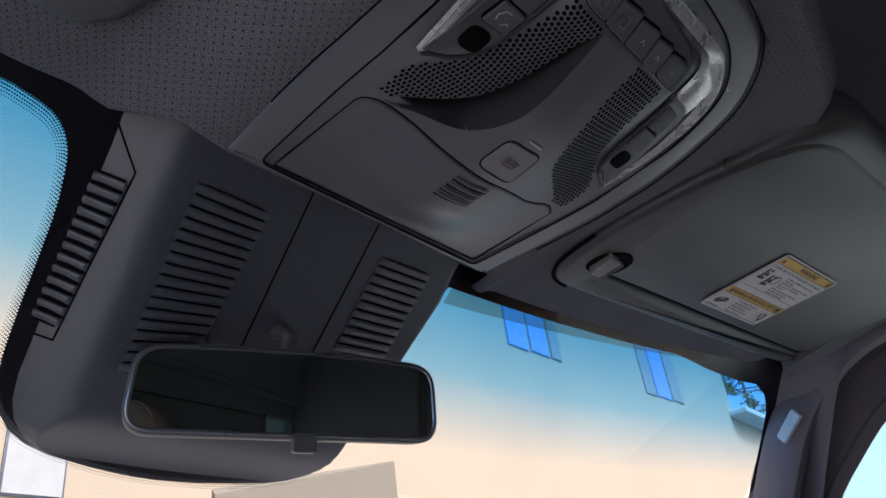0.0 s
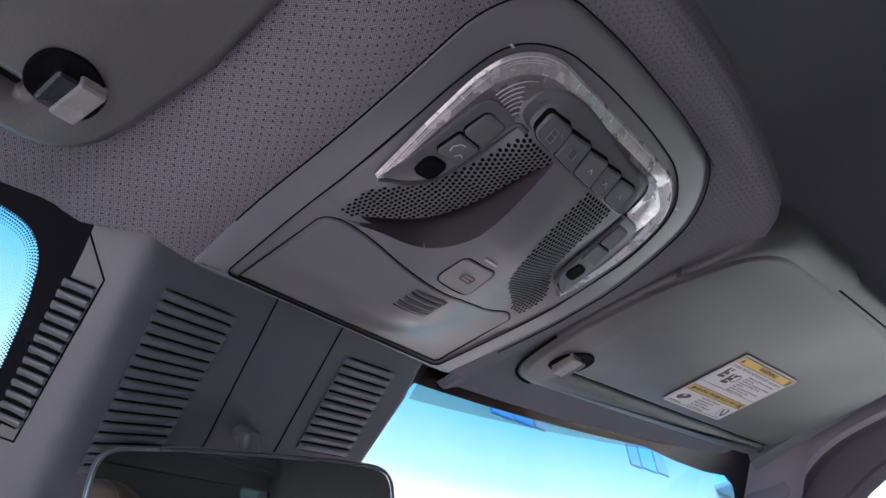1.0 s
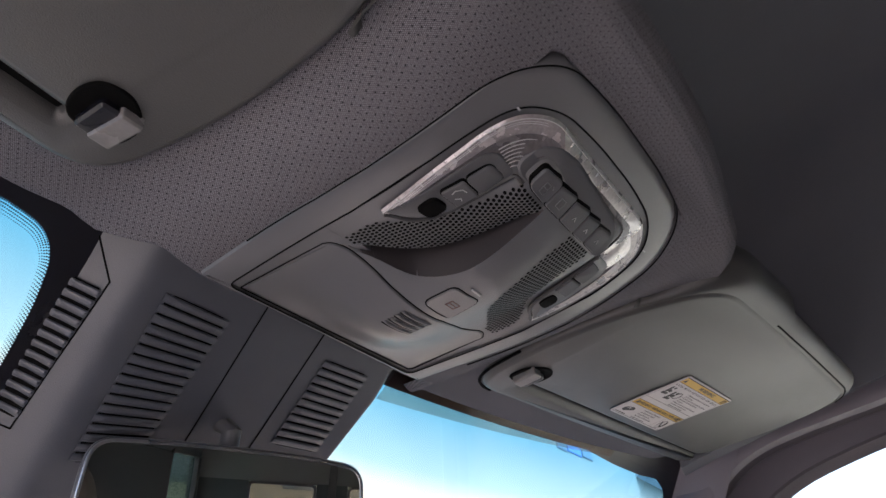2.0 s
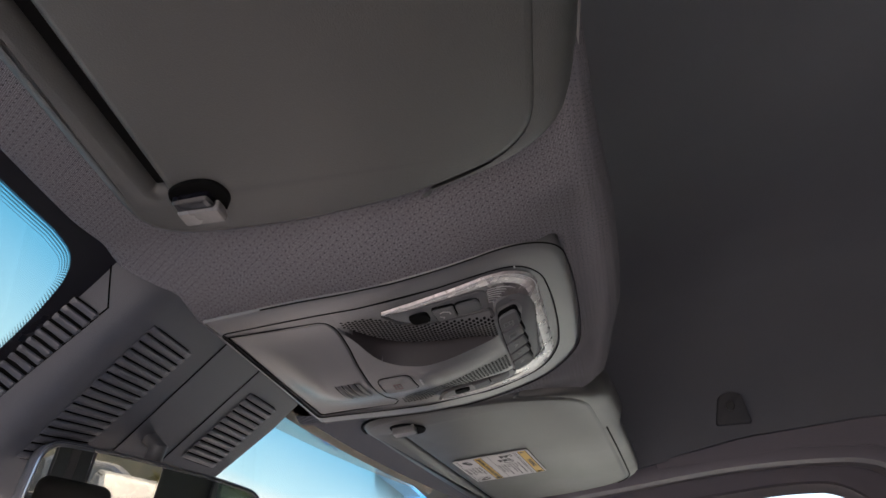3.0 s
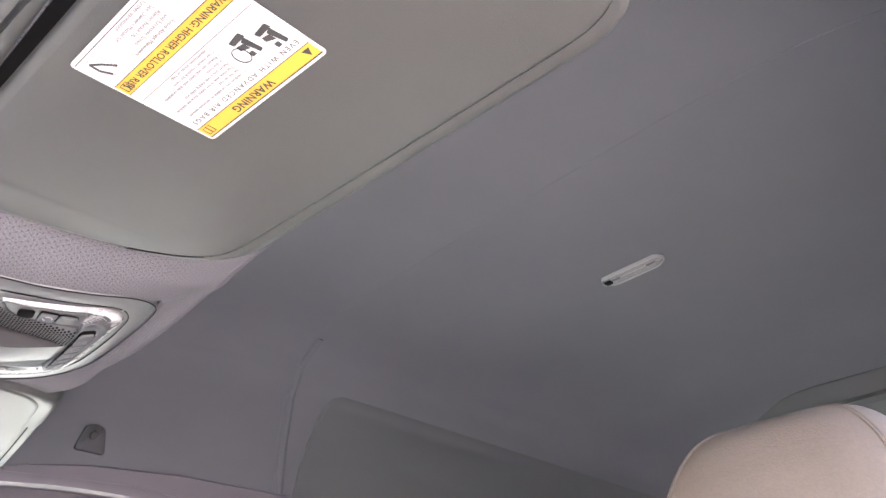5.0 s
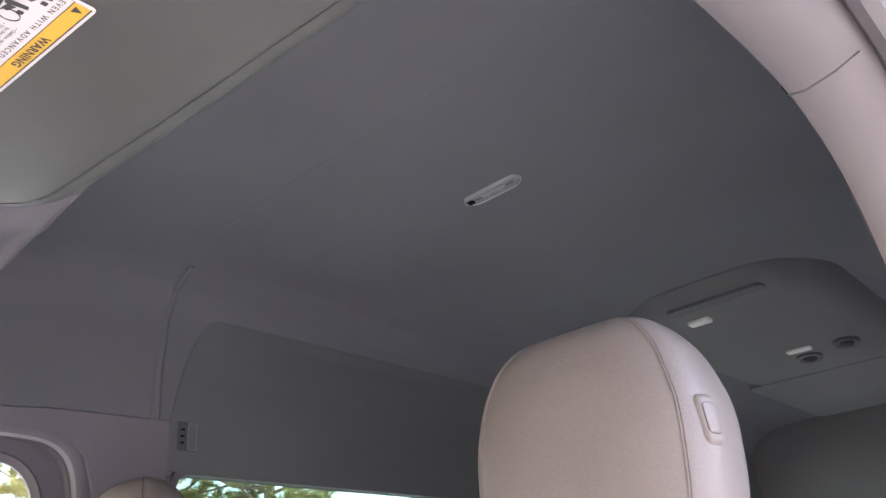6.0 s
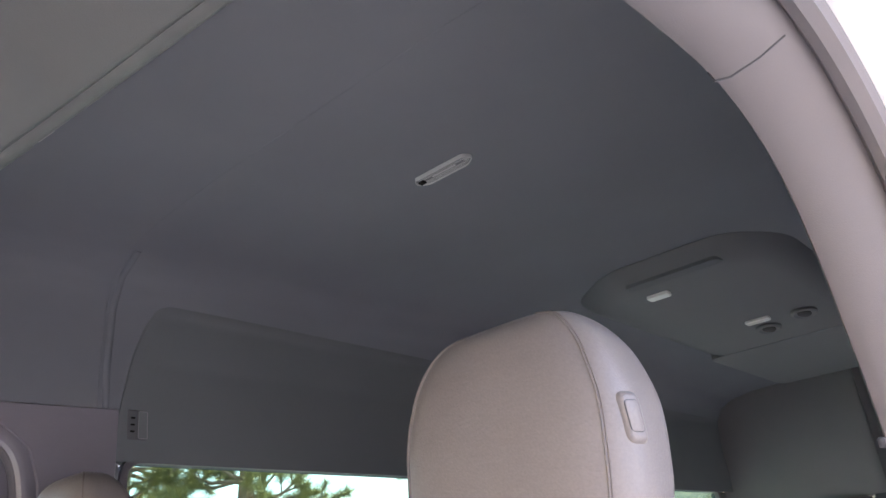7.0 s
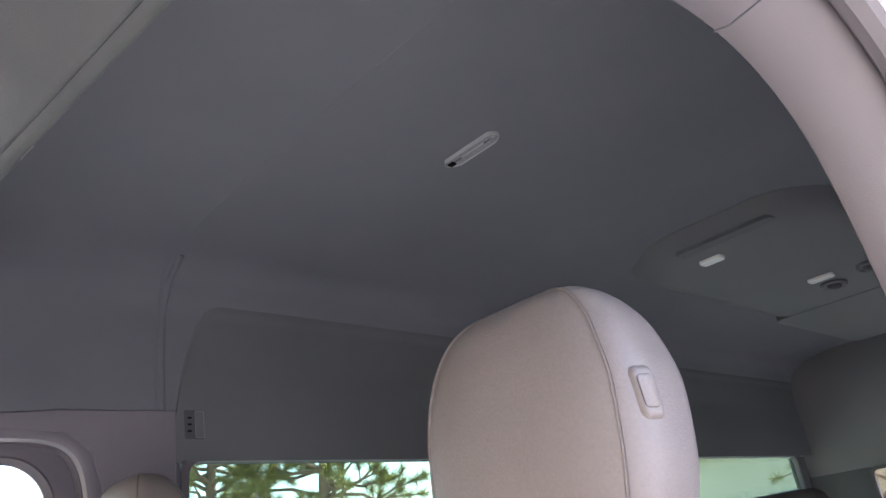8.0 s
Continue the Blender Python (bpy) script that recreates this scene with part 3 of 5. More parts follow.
def shoulder(x, y):
    """How far the middle keeps below the lamp band, which climbs towards the rear."""
    lift = 1.25 * max(0.0, 0.15 - y) ** 2 - 7 * max(0.0, 0.06 - y) ** 2
    return max(0.0, lift) * smooth(0.074, 0.050, abs(x)) * smooth(0.006, 0.03, y)


def dome(x, y):
    """The swelling of the console's middle."""
    return 0.0215 * smooth(0.098, 0.0, abs(x)) * smooth(0.257, 0.195, y) * smooth(0.02, 0.115, y)


def swell(x, y):
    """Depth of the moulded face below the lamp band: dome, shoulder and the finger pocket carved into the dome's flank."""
    base, top = shoulder(x, y), dome(x, y)
    if not 0.045 < y < 0.167:
        return base + top
    xg, xr = grille_edge(y), pocket_edge(y)
    w = smooth(0.045, 0.062, y) * smooth(0.167, 0.157, y)
    if x >= xr:
        return base + top
    if x < xg:
        return base + top * (1 - w) + 0.001 * w
    k = (x - xg) / max(1e-4, xr - xg)
    lip = dome(xr, y)
    low = -0.052 * min(1.0, (xr - xg) / 0.009)
    deep = 0.001 + (low - 0.001) * smooth(0.0, 0.22, k) if k < 0.22 else low + (lip - low) * ((k - 0.22) / 0.78) ** 1.35
    return base + top * (1 - w) + deep * w


def con_face(x, y, h):
    """A point h below the panel's moulded face."""
    return con(x, y, 0.0008 + swell(x, y) + h)


def panel_fn(u, v):
    y = 0.1845 - 0.184 * v
    half = table(y, ((0.0005, 0.032), (0.004, 0.073), (0.012, 0.095), (0.022, 0.1075), (0.04, 0.1135), (0.06, 0.1155), (0.17, 0.1152), (0.185, 0.1145)))
    x = (u * 2 - 1) * half
    lo = table(x, LID_BACK) if abs(x) < 0.1005 else 0.19
    y = min(y, lo - 0.0008)
    if 0.046 < y < 0.1645:
        a, b = grille_edge(y), pocket_edge(y)
        if a < x < b:
            x = a if x - a < 0.0009 and x - a < b - x else b if b - x < 0.0009 else x
    return con_face(x, y, 0.0)


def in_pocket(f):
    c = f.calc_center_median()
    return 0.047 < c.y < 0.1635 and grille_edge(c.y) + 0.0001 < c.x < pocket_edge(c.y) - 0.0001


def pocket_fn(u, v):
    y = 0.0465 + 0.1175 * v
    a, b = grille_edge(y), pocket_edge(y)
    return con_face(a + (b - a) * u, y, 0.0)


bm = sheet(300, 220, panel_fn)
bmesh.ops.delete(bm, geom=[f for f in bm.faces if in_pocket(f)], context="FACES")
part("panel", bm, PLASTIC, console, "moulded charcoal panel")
part("finger_pocket", sheet(28, 120, pocket_fn), POCKET, console, "deep finger pocket with its shade put into the colour")

# storage lid and the narrow surround beside it
part("surround", slab([(-0.1085, 0.2548), (0.1085, 0.2548), (0.1148, 0.16), (-0.1148, 0.16)][::-1], ((0.0, -0.006), (0.0, -0.0006)), con_face), PLASTIC, console)

def lid_fn(u, v):
    x = -0.0985 + 0.2005 * u
    yb, yf = table(x, LID_BACK), 0.2525 - 0.002 * u
    y = yb + (yf - yb) * v
    e = min(1.0, min(u, 1 - u) * 0.2 / 0.0014, min(v, 1 - v) * 0.08 / 0.0014)
    return con_face(x, y, 0.0004 - 0.003 * (1 - e) ** 1.5 + 0.0012 * math.sin(math.pi * v) * math.sin(math.pi * u))


lid = part("lid", sheet(160, 90, lid_fn), PLASTIC, console, "smooth sunglasses compartment lid")
for k in range(4):
    y0 = 0.1705 + 0.0058 * k

    def rib_fn(u, v, y0=y0):
        x = -0.0175 + 0.030 * u
        return con_face(x, y0 - 0.13 * x + (v - 0.5) * 0.0034, 0.0016 + 0.0014 * (1 - (2 * v - 1) ** 2) * smooth(0, 0.06, u) * smooth(1, 0.94, u))
    part("rib", sheet(16, 6, rib_fn), PLASTIC, lid)
    part("rib_gap", tube([con_face(x, y0 + 0.0024 - 0.13 * x, 0.0014) for x in np.linspace(-0.0175, 0.0125, 9)], 0.00055, 5), BLACK, lid)


def seam_line(pts, r, parent, h=0.0, closed=False):
    """A dark parting line along pts on the panel's face."""
    pts = list(pts) + ([pts[0]] if closed else [])
    path = []
    for a, b in zip(pts, pts[1:]):
        k = max(1, int(math.hypot(b[0] - a[0], b[1] - a[1]) / 0.004))
        path += [(a[0] + (b[0] - a[0]) * i / k, a[1] + (b[1] - a[1]) * i / k) for i in range(k)]
    path.append(pts[-1])
    part("parting_line", tube([con_face(x, y, h) for x, y in path], r, 6), BLACK, parent)


rear_line = [(p.x, p.y) for p in spline([(x, y, 0) for x, y in LID_BACK], 60)]
seam_line([(-0.0995, 0.2525)] + rear_line + [(0.1045, 0.248), (0.1015, 0.2515)], 0.0005, lid)
seam_line([(0.1015, 0.2515), (-0.0995, 0.2535)], 0.0005, lid)
part("parting_line", tube([con(x, y, 0.0019) for x, y in inset(inner, 0.0004)] + [con(*inset(inner, 0.0004)[0], 0.0019)], 0.0006, 6), BLACK, console)

# perforated loudspeaker grilles
def grille(left, right, y0, y1, pitch, r):
    """Rows of round holes that keep to the grille's two edges."""
    bm = bmesh.new()
    rows = int((y1 - y0) / (pitch * 0.9))
    for j in range(rows + 1):
        y = y0 + (y1 - y0) * j / rows
        a, b = left(y), right(y)
        n = int((b - a) / pitch)
        for i in range(n + 1):
            if n < 1:
                continue
            x = a + (b - a) * (i + (0.25 if j % 2 else -0.25)) / n
            bm.faces.new([bm.verts.new(con_face(x + r * math.cos(q * math.pi / 4), y + r * math.sin(q * math.pi / 4), 0.0004)) for q in range(8)])
    return bm


def left_a(y):
    return eased(y, ((0.045, -0.057), (0.08, -0.061), (0.107, -0.068), (0.124, -0.080), (0.136, -0.0965), (0.161, -0.0945)))


def left_b(y):
    return grille_edge(y) - 0.002


def right_a(y):
    return eased(y, ((0.0455, 0.012), (0.066, 0.0105), (0.09, 0.0135), (0.112, 0.021), (0.134, 0.040), (0.142, 0.058), (0.163, 0.094)))


def right_b(y):
    return eased(y, ((0.0435, 0.040), (0.07, 0.043), (0.09, 0.047), (0.11, 0.061), (0.127, 0.088), (0.137, 0.098), (0.163, 0.100)))


for fa, fb in ((left_a, left_b), (right_a, right_b)):
    tagged(part("grille", grille(fa, fb, 0.048, 0.161, 0.0033, 0.00128), BLACK, console, "perforated speaker grille", False), kind="stuff")

# lamp lens, a clear horseshoe band
lens_pts = sym([(0.104, 0.127), (0.1095, 0.085), (0.1095, 0.05), (0.1025, 0.0255), (0.078, 0.009)])
lens_mid = sym([(0.0985, 0.1255), (0.1018, 0.085), (0.0985, 0.05), (0.0905, 0.031), (0.067, 0.0165)])
lens_in = sym([(0.0955, 0.122), (0.0955, 0.06), (0.089, 0.048), (0.068, 0.043), (0.060, 0.0195)])
bend = [0.001, 0.03, 0.03, 0.02, 0.025] + [0.025, 0.02, 0.03, 0.03, 0.001]
lo, mid, li = (round_poly(o, bend, 6) for o in (lens_pts, lens_mid, lens_in))
bm = bmesh.new()
ra = [bm.verts.new(con_face(x, y, 0.0008)) for x, y in lo]
rb = [bm.verts.new(con_face(x, y, 0.0030)) for x, y in inset(lo, 0.0015)]
rc = [bm.verts.new(con_face(x, y, 0.0028)) for x, y in mid]
rd = [bm.verts.new(con_face(x, y, 0.0004)) for x, y in mid]
for i in range(1, len(lo)):
    for p, q in ((ra, rb), (rb, rc), (rc, rd)):
        bm.faces.new((p[i - 1], p[i], q[i], q[i - 1]))
for i in (0, -1):
    bm.faces.new((ra[i], rb[i], rc[i], rd[i]))


# picks the lens faces whose highlight is put into a brighter material
def highlit(f):
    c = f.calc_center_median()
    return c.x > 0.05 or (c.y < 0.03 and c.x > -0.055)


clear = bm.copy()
bmesh.ops.delete(bm, geom=[f for f in bm.faces if highlit(f)], context="FACES")
bmesh.ops.delete(clear, geom=[f for f in clear.faces if not highlit(f)], context="FACES")
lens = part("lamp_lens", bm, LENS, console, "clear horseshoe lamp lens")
part("lit_lens", clear, LENSBRIGHT, lens, "lens end with its highlight put into the colour")
bm = bmesh.new()
rows = [[bm.verts.new(con_face(x, y, h)) for x, y in o] for o, h in ((mid, 0.0022), (li, 0.0018), (inset(li, -0.0002), 0.0004))]
for a, b in zip(rows, rows[1:]):
    for i in range(1, len(a)):
        bm.faces.new((a[i - 1], a[i], b[i], b[i - 1]))
part("lens_base", bm, LENSDARK, lens, "smoky inner lens field")
for o, d in ((lo, 0.0032), (lo, 0.0046)):
    part("rib", tube([con_face(x, y, 0.0029) for x, y in inset(o, d)][4:-4], 0.00028, 5), LAMPRIM, lens, "moulded lens ridge")


def bulb_fn(u, v):
    x, y = 0.0665 + 0.031 * u - 0.004 * v, 0.018 + 0.010 * u + 0.026 * v
    return con_face(x, y, 0.0024 + 0.0022 * math.sin(math.pi * u) * math.sin(math.pi * v))


part("reflector", sheet(14, 14, bulb_fn), LENSBRIGHT, lens, "bright ribbed lamp reflector")
for sx in (-1, 1):
    for k in range(7):
        r = 0.009 + 0.0030 * k
        c = Vector((sx * 0.063, 0.050, 0))
        pts = [con_face(c.x + sx * r * math.cos(a), c.y - r * math.sin(a), 0.003) for a in np.linspace(0.15, 1.12, 12)]
        part("ring", tube(pts, 0.00035, 5), LAMPRIM, lens)
    for k in range(6):
        y = 0.112 - 0.018 * k
        part("facet", box(0, 0, 0, 0.0035, 0.0014, 0.0006, 0.0002, Matrix.Translation(con_face(sx * 0.1055, y, 0.0029))), LAMPRIM, lens)
for k in range(6):
    x = -0.05 + 0.02 * k
    part("facet", box(0, 0, 0, 0.0014, 0.0035, 0.0008, 0.0002, Matrix.Translation(con_face(x, 0.0122, 0.0028)) @ Euler((radians(-28), 0, 0)).to_matrix().to_4x4()), LAMPRIM, lens)
part("edge", tube([con_face(x, y, 0.0030) for x, y in inset(lo, 0.0012)], 0.0004, 5), LAMPRIM, lens, "bright lens edge")


def button(name, pts, mat, label="", r=0.003, h=0.0022, parent=None, bed=0.0003):
    o = round_poly(pts, r, 4)
    part("gap", slab(inset(o, -0.0007), ((0.0, -0.0005), (0.0, bed)), con_face), BLACK, parent or console)
    return part(name, slab(o, ((0.0, -0.001), (0.0, h - 0.0008), (0.0008, h)), con_face), mat, parent or console, label)


def mark(parent, x, y, h, strokes, mat, w=0.0007):
    for a, b in strokes:
        p, q = con_face(x + a[0], y + a[1], h), con_face(x + b[0], y + b[1], h)
        part("print", tube([p, q], w / 2, 4), mat, parent)


for sx in (-1, 1):
    part("switch_plate", slab(round_poly([(sx * 0.1025, 0.1245), (sx * 0.0985, 0.09), (sx * 0.0965, 0.058), (sx * 0.090, 0.048), (sx * 0.0665, 0.0475), (sx * 0.070, 0.09), (sx * 0.074, 0.105), (sx * 0.0855, 0.117)], [0.002, 0.01, 0.01, 0.006, 0.005, 0.01, 0.008, 0.008]), ((0.0, -0.002), (0.0, 0.0030), (0.001, 0.0036)), con_face), GLOSS, console, "dark satin switch cluster")
    ridge = [(p.x, p.y) for p in spline([(sx * a, b, 0) for a, b in ((0.1005, 0.1262), (0.0935, 0.1225), (0.0845, 0.1185), (0.0755, 0.1085), (0.0705, 0.094), (0.0682, 0.075), (0.0668, 0.056), (0.0655, 0.0485), (0.0600, 0.0465))], 30)]
    part("ridge", tube([con_face(x, y, 0.0026) for x, y in ridge], 0.0016, 8), RIDGE, console, "rounded ridge beside the switches, its shade put into the colour")
    oval = [(sx * (0.0838 + 0.0080 * math.copysign(abs(math.cos(a)) ** 0.6, math.cos(a))), 0.1008 + 0.0075 * math.copysign(abs(math.sin(a)) ** 0.6, math.sin(a)) + 0.0015 * math.cos(a)) for a in np.linspace(0, 2 * math.pi, 24, endpoint=False)]
    part("microphone_port", slab(oval, ((0.0, 0.001), (0.0004, 0.0052), (0.0012, 0.0054)), con_face), BLACK, console, "black oval port")
call = button("button", [(-0.0915, 0.0895), (-0.0890, 0.0735), (-0.0705, 0.0735), (-0.0720, 0.0885)], BUTTON, "call button with a handset icon", 0.002, 0.0056, None, 0.0040)
mark(call, -0.0808, 0.0813, 0.0057, [((-0.005, 0.003), (-0.006, 0.0)), ((-0.006, 0.0), (-0.003, -0.004)), ((-0.003, -0.004), (0.001, -0.0045)), ((0.0, 0.004), (0.003, 0.001)), ((0.003, 0.001), (0.005, 0.002))], GREYINK, 0.0009)
button("button", [(-0.0890, 0.072), (-0.0865, 0.055), (-0.0700, 0.053), (-0.0705, 0.072)], BUTTON, "", 0.004, 0.0056, None, 0.0040)
button("button", [(0.0915, 0.0895), (0.0890, 0.0735), (0.0705, 0.0735), (0.0720, 0.0885)], BUTTON, "", 0.002, 0.0056, None, 0.0040)
button("button", [(0.0890, 0.072), (0.0865, 0.055), (0.0700, 0.053), (0.0705, 0.072)], BUTTON, "", 0.004, 0.0056, None, 0.0040)
part("row_base", slab(round_poly([(-0.072, 0.0455), (0.045, 0.0455), (0.0505, 0.043), (0.0505, 0.030), (0.041, 0.0205), (-0.034, 0.0145), (-0.057, 0.0165), (-0.072, 0.027)], 0.008), ((0.0, -0.012), (0.0, 0.0034), (0.0016, 0.0046)), con_face), GLOSS, console, "dark raised switch row surround")
row = []
for k, (a, b) in enumerate(((-0.0590, -0.0390), (-0.0380, -0.0175), (-0.0160, 0.0040), (0.0050, 0.0215), (0.0225, 0.0420))):
    row.append(button("button", [(a, 0.0430), (a, 0.0285), (b, 0.0265), (b, 0.0430)], BUTTON, "", 0.0015 if 0 < k < 4 else 0.004, 0.0054, None, 0.0037))
mark(row[0], -0.0495, 0.0355, 0.0055, [((-0.003, 0.004), (-0.003, -0.003)), ((-0.003, -0.003), (0.002, -0.003)), ((0.002, -0.003), (0.002, 0.004)), ((0.002, 0.004), (-0.003, 0.004)), ((-0.003, 0.0), (0.002, 0.0)), ((0.004, -0.004), (0.006, -0.002))], ICON)
mark(row[1], -0.0280, 0.0355, 0.0055, [((-0.003, 0.003), (-0.003, -0.003)), ((-0.003, -0.003), (0.003, -0.003)), ((0.003, -0.003), (0.003, 0.003)), ((0.003, 0.003), (-0.003, 0.003))], ICON)
for k in (2, 3, 4):
    mark(row[k], -0.006 + 0.019 * (k - 2), 0.0355, 0.0055, [((-0.002, 0.0015), (0.0, -0.001)), ((0.0, -0.001), (0.002, 0.0015))], GREYINK, 0.0005)
FLAP = [(-0.0165, 0.1555), (-0.0175, 0.1275), (0.0115, 0.1250), (0.0185, 0.1555)]
sos = button("emergency_cover", FLAP, PLASTIC, "flap over the emergency call button", 0.006, 0.0012)
seam_line(inset(round_poly(FLAP, 0.006, 4), -0.0005), 0.0005, console, 0.0002, True)
mark(sos, -0.0005, 0.141, 0.0013, [((-0.005, 0.003), (0.005, 0.003)), ((-0.005, 0.0), (0.005, 0.0)), ((-0.005, -0.003), (0.005, -0.003)), ((-0.005, 0.003), (-0.005, -0.003)), ((0.005, 0.003), (0.005, -0.003))], REDICON, 0.0006)
part("indicator", box(0, 0, 0, 0.012, 0.002, 0.0012, 0.0004, Matrix.Translation(con_face(-0.0025, 0.1195, 0.0008))), GREYINK, console)


# ---- sensor shroud on the windscreen ----
shroud = thing("sensor_shroud", "dark plastic sensor shroud with louvred vents on the windscreen", "shroud")
SL = ((0.0, -0.181), (0.02, -0.178), (0.06, -0.174), (0.10, -0.169), (0.15, -0.164), (0.19, -0.1595), (0.21, -0.1545), (0.225, -0.1465), (0.236, -0.136), (0.245, -0.1205), (0.2515, -0.100), (0.2565, -0.072), (0.260, -0.040), (0.262, -0.01))
SR = ((0.0, 0.160), (0.03, 0.164), (0.13, 0.157), (0.19, 0.152), (0.21, 0.1485), (0.225, 0.1425), (0.236, 0.1335), (0.245, 0.1195), (0.2515, 0.099), (0.2565, 0.068), (0.260, 0.034), (0.262, -0.01))


def shroud_h(x, s):
    xl, xr = table(s, SL), table(s, SR)
    left = eased(x - xl, ((0.0, 0.001), (0.005, 0.0025), (0.0205, 0.0138), (0.036, 0.0258), (0.043, 0.0302), (0.052, 0.0318), (0.08, 0.032)))
    right = 0.001 + 0.031 * smooth(0.0, 0.022, xr - x)
    low = 0.002 + 0.03 * smooth(0.262, 0.19, s)
    return min(left, right, low)


def shr(x, s, h=0.0):
    """A point over the shroud's face, s metres down the slope."""
    h = shroud_h(x, s) + h
    z = 1.345 - 0.634 * s
    return Vector((x, ws_y(x * 0.5, z) - 0.634 * h, z - 0.773 * h))


def shroud_fn(u, v):
    s = -0.075 + 0.337 * (1 - (1 - v) ** 1.8)
    xl, xr = table(s, SL), table(s, SR)
    return shr(xl + (xr - xl) * u, s)


part("body", sheet(110, 90, shroud_fn), SHROUD, shroud, "grained dark plastic cover")
for pts in ([(-0.034, -0.03), (-0.0205, 0.12), (-0.017, 0.17)], [(0.036, -0.03), (0.043, 0.1), (0.044, 0.16)], [(-0.172, 0.005), (-0.1505, 0.030), (-0.1435, 0.158), (-0.164, 0.162)]):
    path = []
    for a, b in zip(pts, pts[1:]):
        path += [shr(a[0] + (b[0] - a[0]) * t, a[1] + (b[1] - a[1]) * t, 0.0002) for t in np.linspace(0, 1, 14)]
    part("joint", tube(path, 0.0007, 5), BLACK, shroud)


def louvre(label, tl, tr, bl, br, n, fill, rise=1.0, lift=0.0004):
    """A vent: a black opening with tilted slats across it."""
    def at(u, v, h):
        a = (tl[0] + (tr[0] - tl[0]) * u, tl[1] + (tr[1] - tl[1]) * u)
        b = (bl[0] + (br[0] - bl[0]) * u, bl[1] + (br[1] - bl[1]) * u)
        return shr(a[0] + (b[0] - a[0]) * v, a[1] + (b[1] - a[1]) * v, h + lift)
    back = round_poly([(0.0, 0.0), (1.0, 0.0), (1.0, 1.0), (0.0, 1.0)], [0.1, 0.1, 0.1, 0.1], 3)
    vent = part("vent", slab(back, ((0.0, 0.0002), (0.0, 0.0006)), at), BLACK, shroud, label)
    for k in range(n):
        v0, v1 = (k + 0.5 - fill / 2) / n, (k + 0.5 + fill / 2) / n
        sec = [(v, 0.0006 + h * rise) for v, h in ((v0, -0.0006), (v0, 0.0010), (v0 + (v1 - v0) * 0.12, 0.0019), (v0 + (v1 - v0) * 0.35, 0.0023), (v0 + (v1 - v0) * 0.75, 0.0015), (v1, 0.0002), (v1, -0.0006))]
        bm = bmesh.new()
        cols = []
        for i in range(9):
            u = -0.035 + 1.07 * i / 8
            e = 0.25 if i in (0, 8) else 1.0
            cols.append([bm.verts.new(at(u, v, 0.0006 + (h - 0.0006) * e)) for v, h in sec])
        for i in range(8):
            for j in range(len(sec)):
                bm.faces.new((cols[i][j - 1], cols[i][j], cols[i + 1][j], cols[i + 1][j - 1]))
        bm.faces.new(cols[0])
        bm.faces.new(cols[-1][::-1])
        part("slat", bm, SHROUD, vent, "", False)
    return vent


louvre("narrow louvred vent", (-0.1690, 0.040), (-0.1520, 0.037), (-0.1625, 0.150), (-0.1455, 0.149), 13, 0.70, 1.0, 0.0014)
louvre("wide louvred vent", (-0.115, 0.0155), (-0.057, 0.0155), (-0.0995, 0.162), (-0.053, 0.150), 17, 0.80, 0.9)
louvre("louvred vent", (0.058, 0.012), (0.1135, 0.010), (0.063, 0.102), (0.116, 0.098), 11, 0.78, 0.9)

# ---- interior mirror ----
mirror = thing("rear_view_mirror", "black framed interior mirror hanging below the shroud", "mirror")
MM = Matrix.Translation((0.0, 0.357, 1.1985)) @ Euler((radians(8.6), radians(1.4), radians(-25.0))).to_matrix().to_4x4()


def mir(x, z, h):
    return MM @ Vector((x, -h - 0.010 * (x / 0.13) ** 2 * 0.0, z))


face = round_poly([(-0.111, 0.030), (-0.05, 0.0335), (0.05, 0.0335), (0.113, 0.029), (0.115, -0.0325), (-0.117, -0.0325)], [0.02, 0.03, 0.03, 0.02, 0.02, 0.022], 7)
part("housing", slab(face, ((0.03, -0.03), (0.01, -0.026), (0.001, -0.012), (0.0, 0.0), (0.0008, 0.002), (0.003, 0.003), (0.0042, 0.002)), mir, None, (True, False)), GLOSS, mirror, "black mirror housing")
part("rim", slab(inset(face, 0.0016), ((0.0, 0.0024), (0.0008, 0.0035), (0.0022, 0.0035), (0.003, 0.002)), mir, None, (False, False)), CHROME, mirror, "thin satin rim")
part("reflector", slab(inset(face, 0.004), ((0.0, 0.001), (0.0, 0.0022)), mir), MIRROR, mirror, "mirror glass")
part("tab", slab(round_poly([(0.0, -0.030), (0.018, -0.030), (0.018, -0.0415), (0.0, -0.0415)], 0.003), ((0.001, -0.006), (0.0, -0.004), (0.0, 0.002), (0.001, 0.003)), mir), GLOSS, mirror, "dimming tab")
base = shr(0.004, 0.10)
part("arm", tube([MM @ Vector((0.0, 0.02, 0.004)), MM @ Vector((0.0, 0.03, 0.012)), base + Vector((0, -0.010, -0.008)), base + Vector((0, 0.006, 0.005))], 0.0085, 14), GLOSS, mirror, "ball-jointed arm")


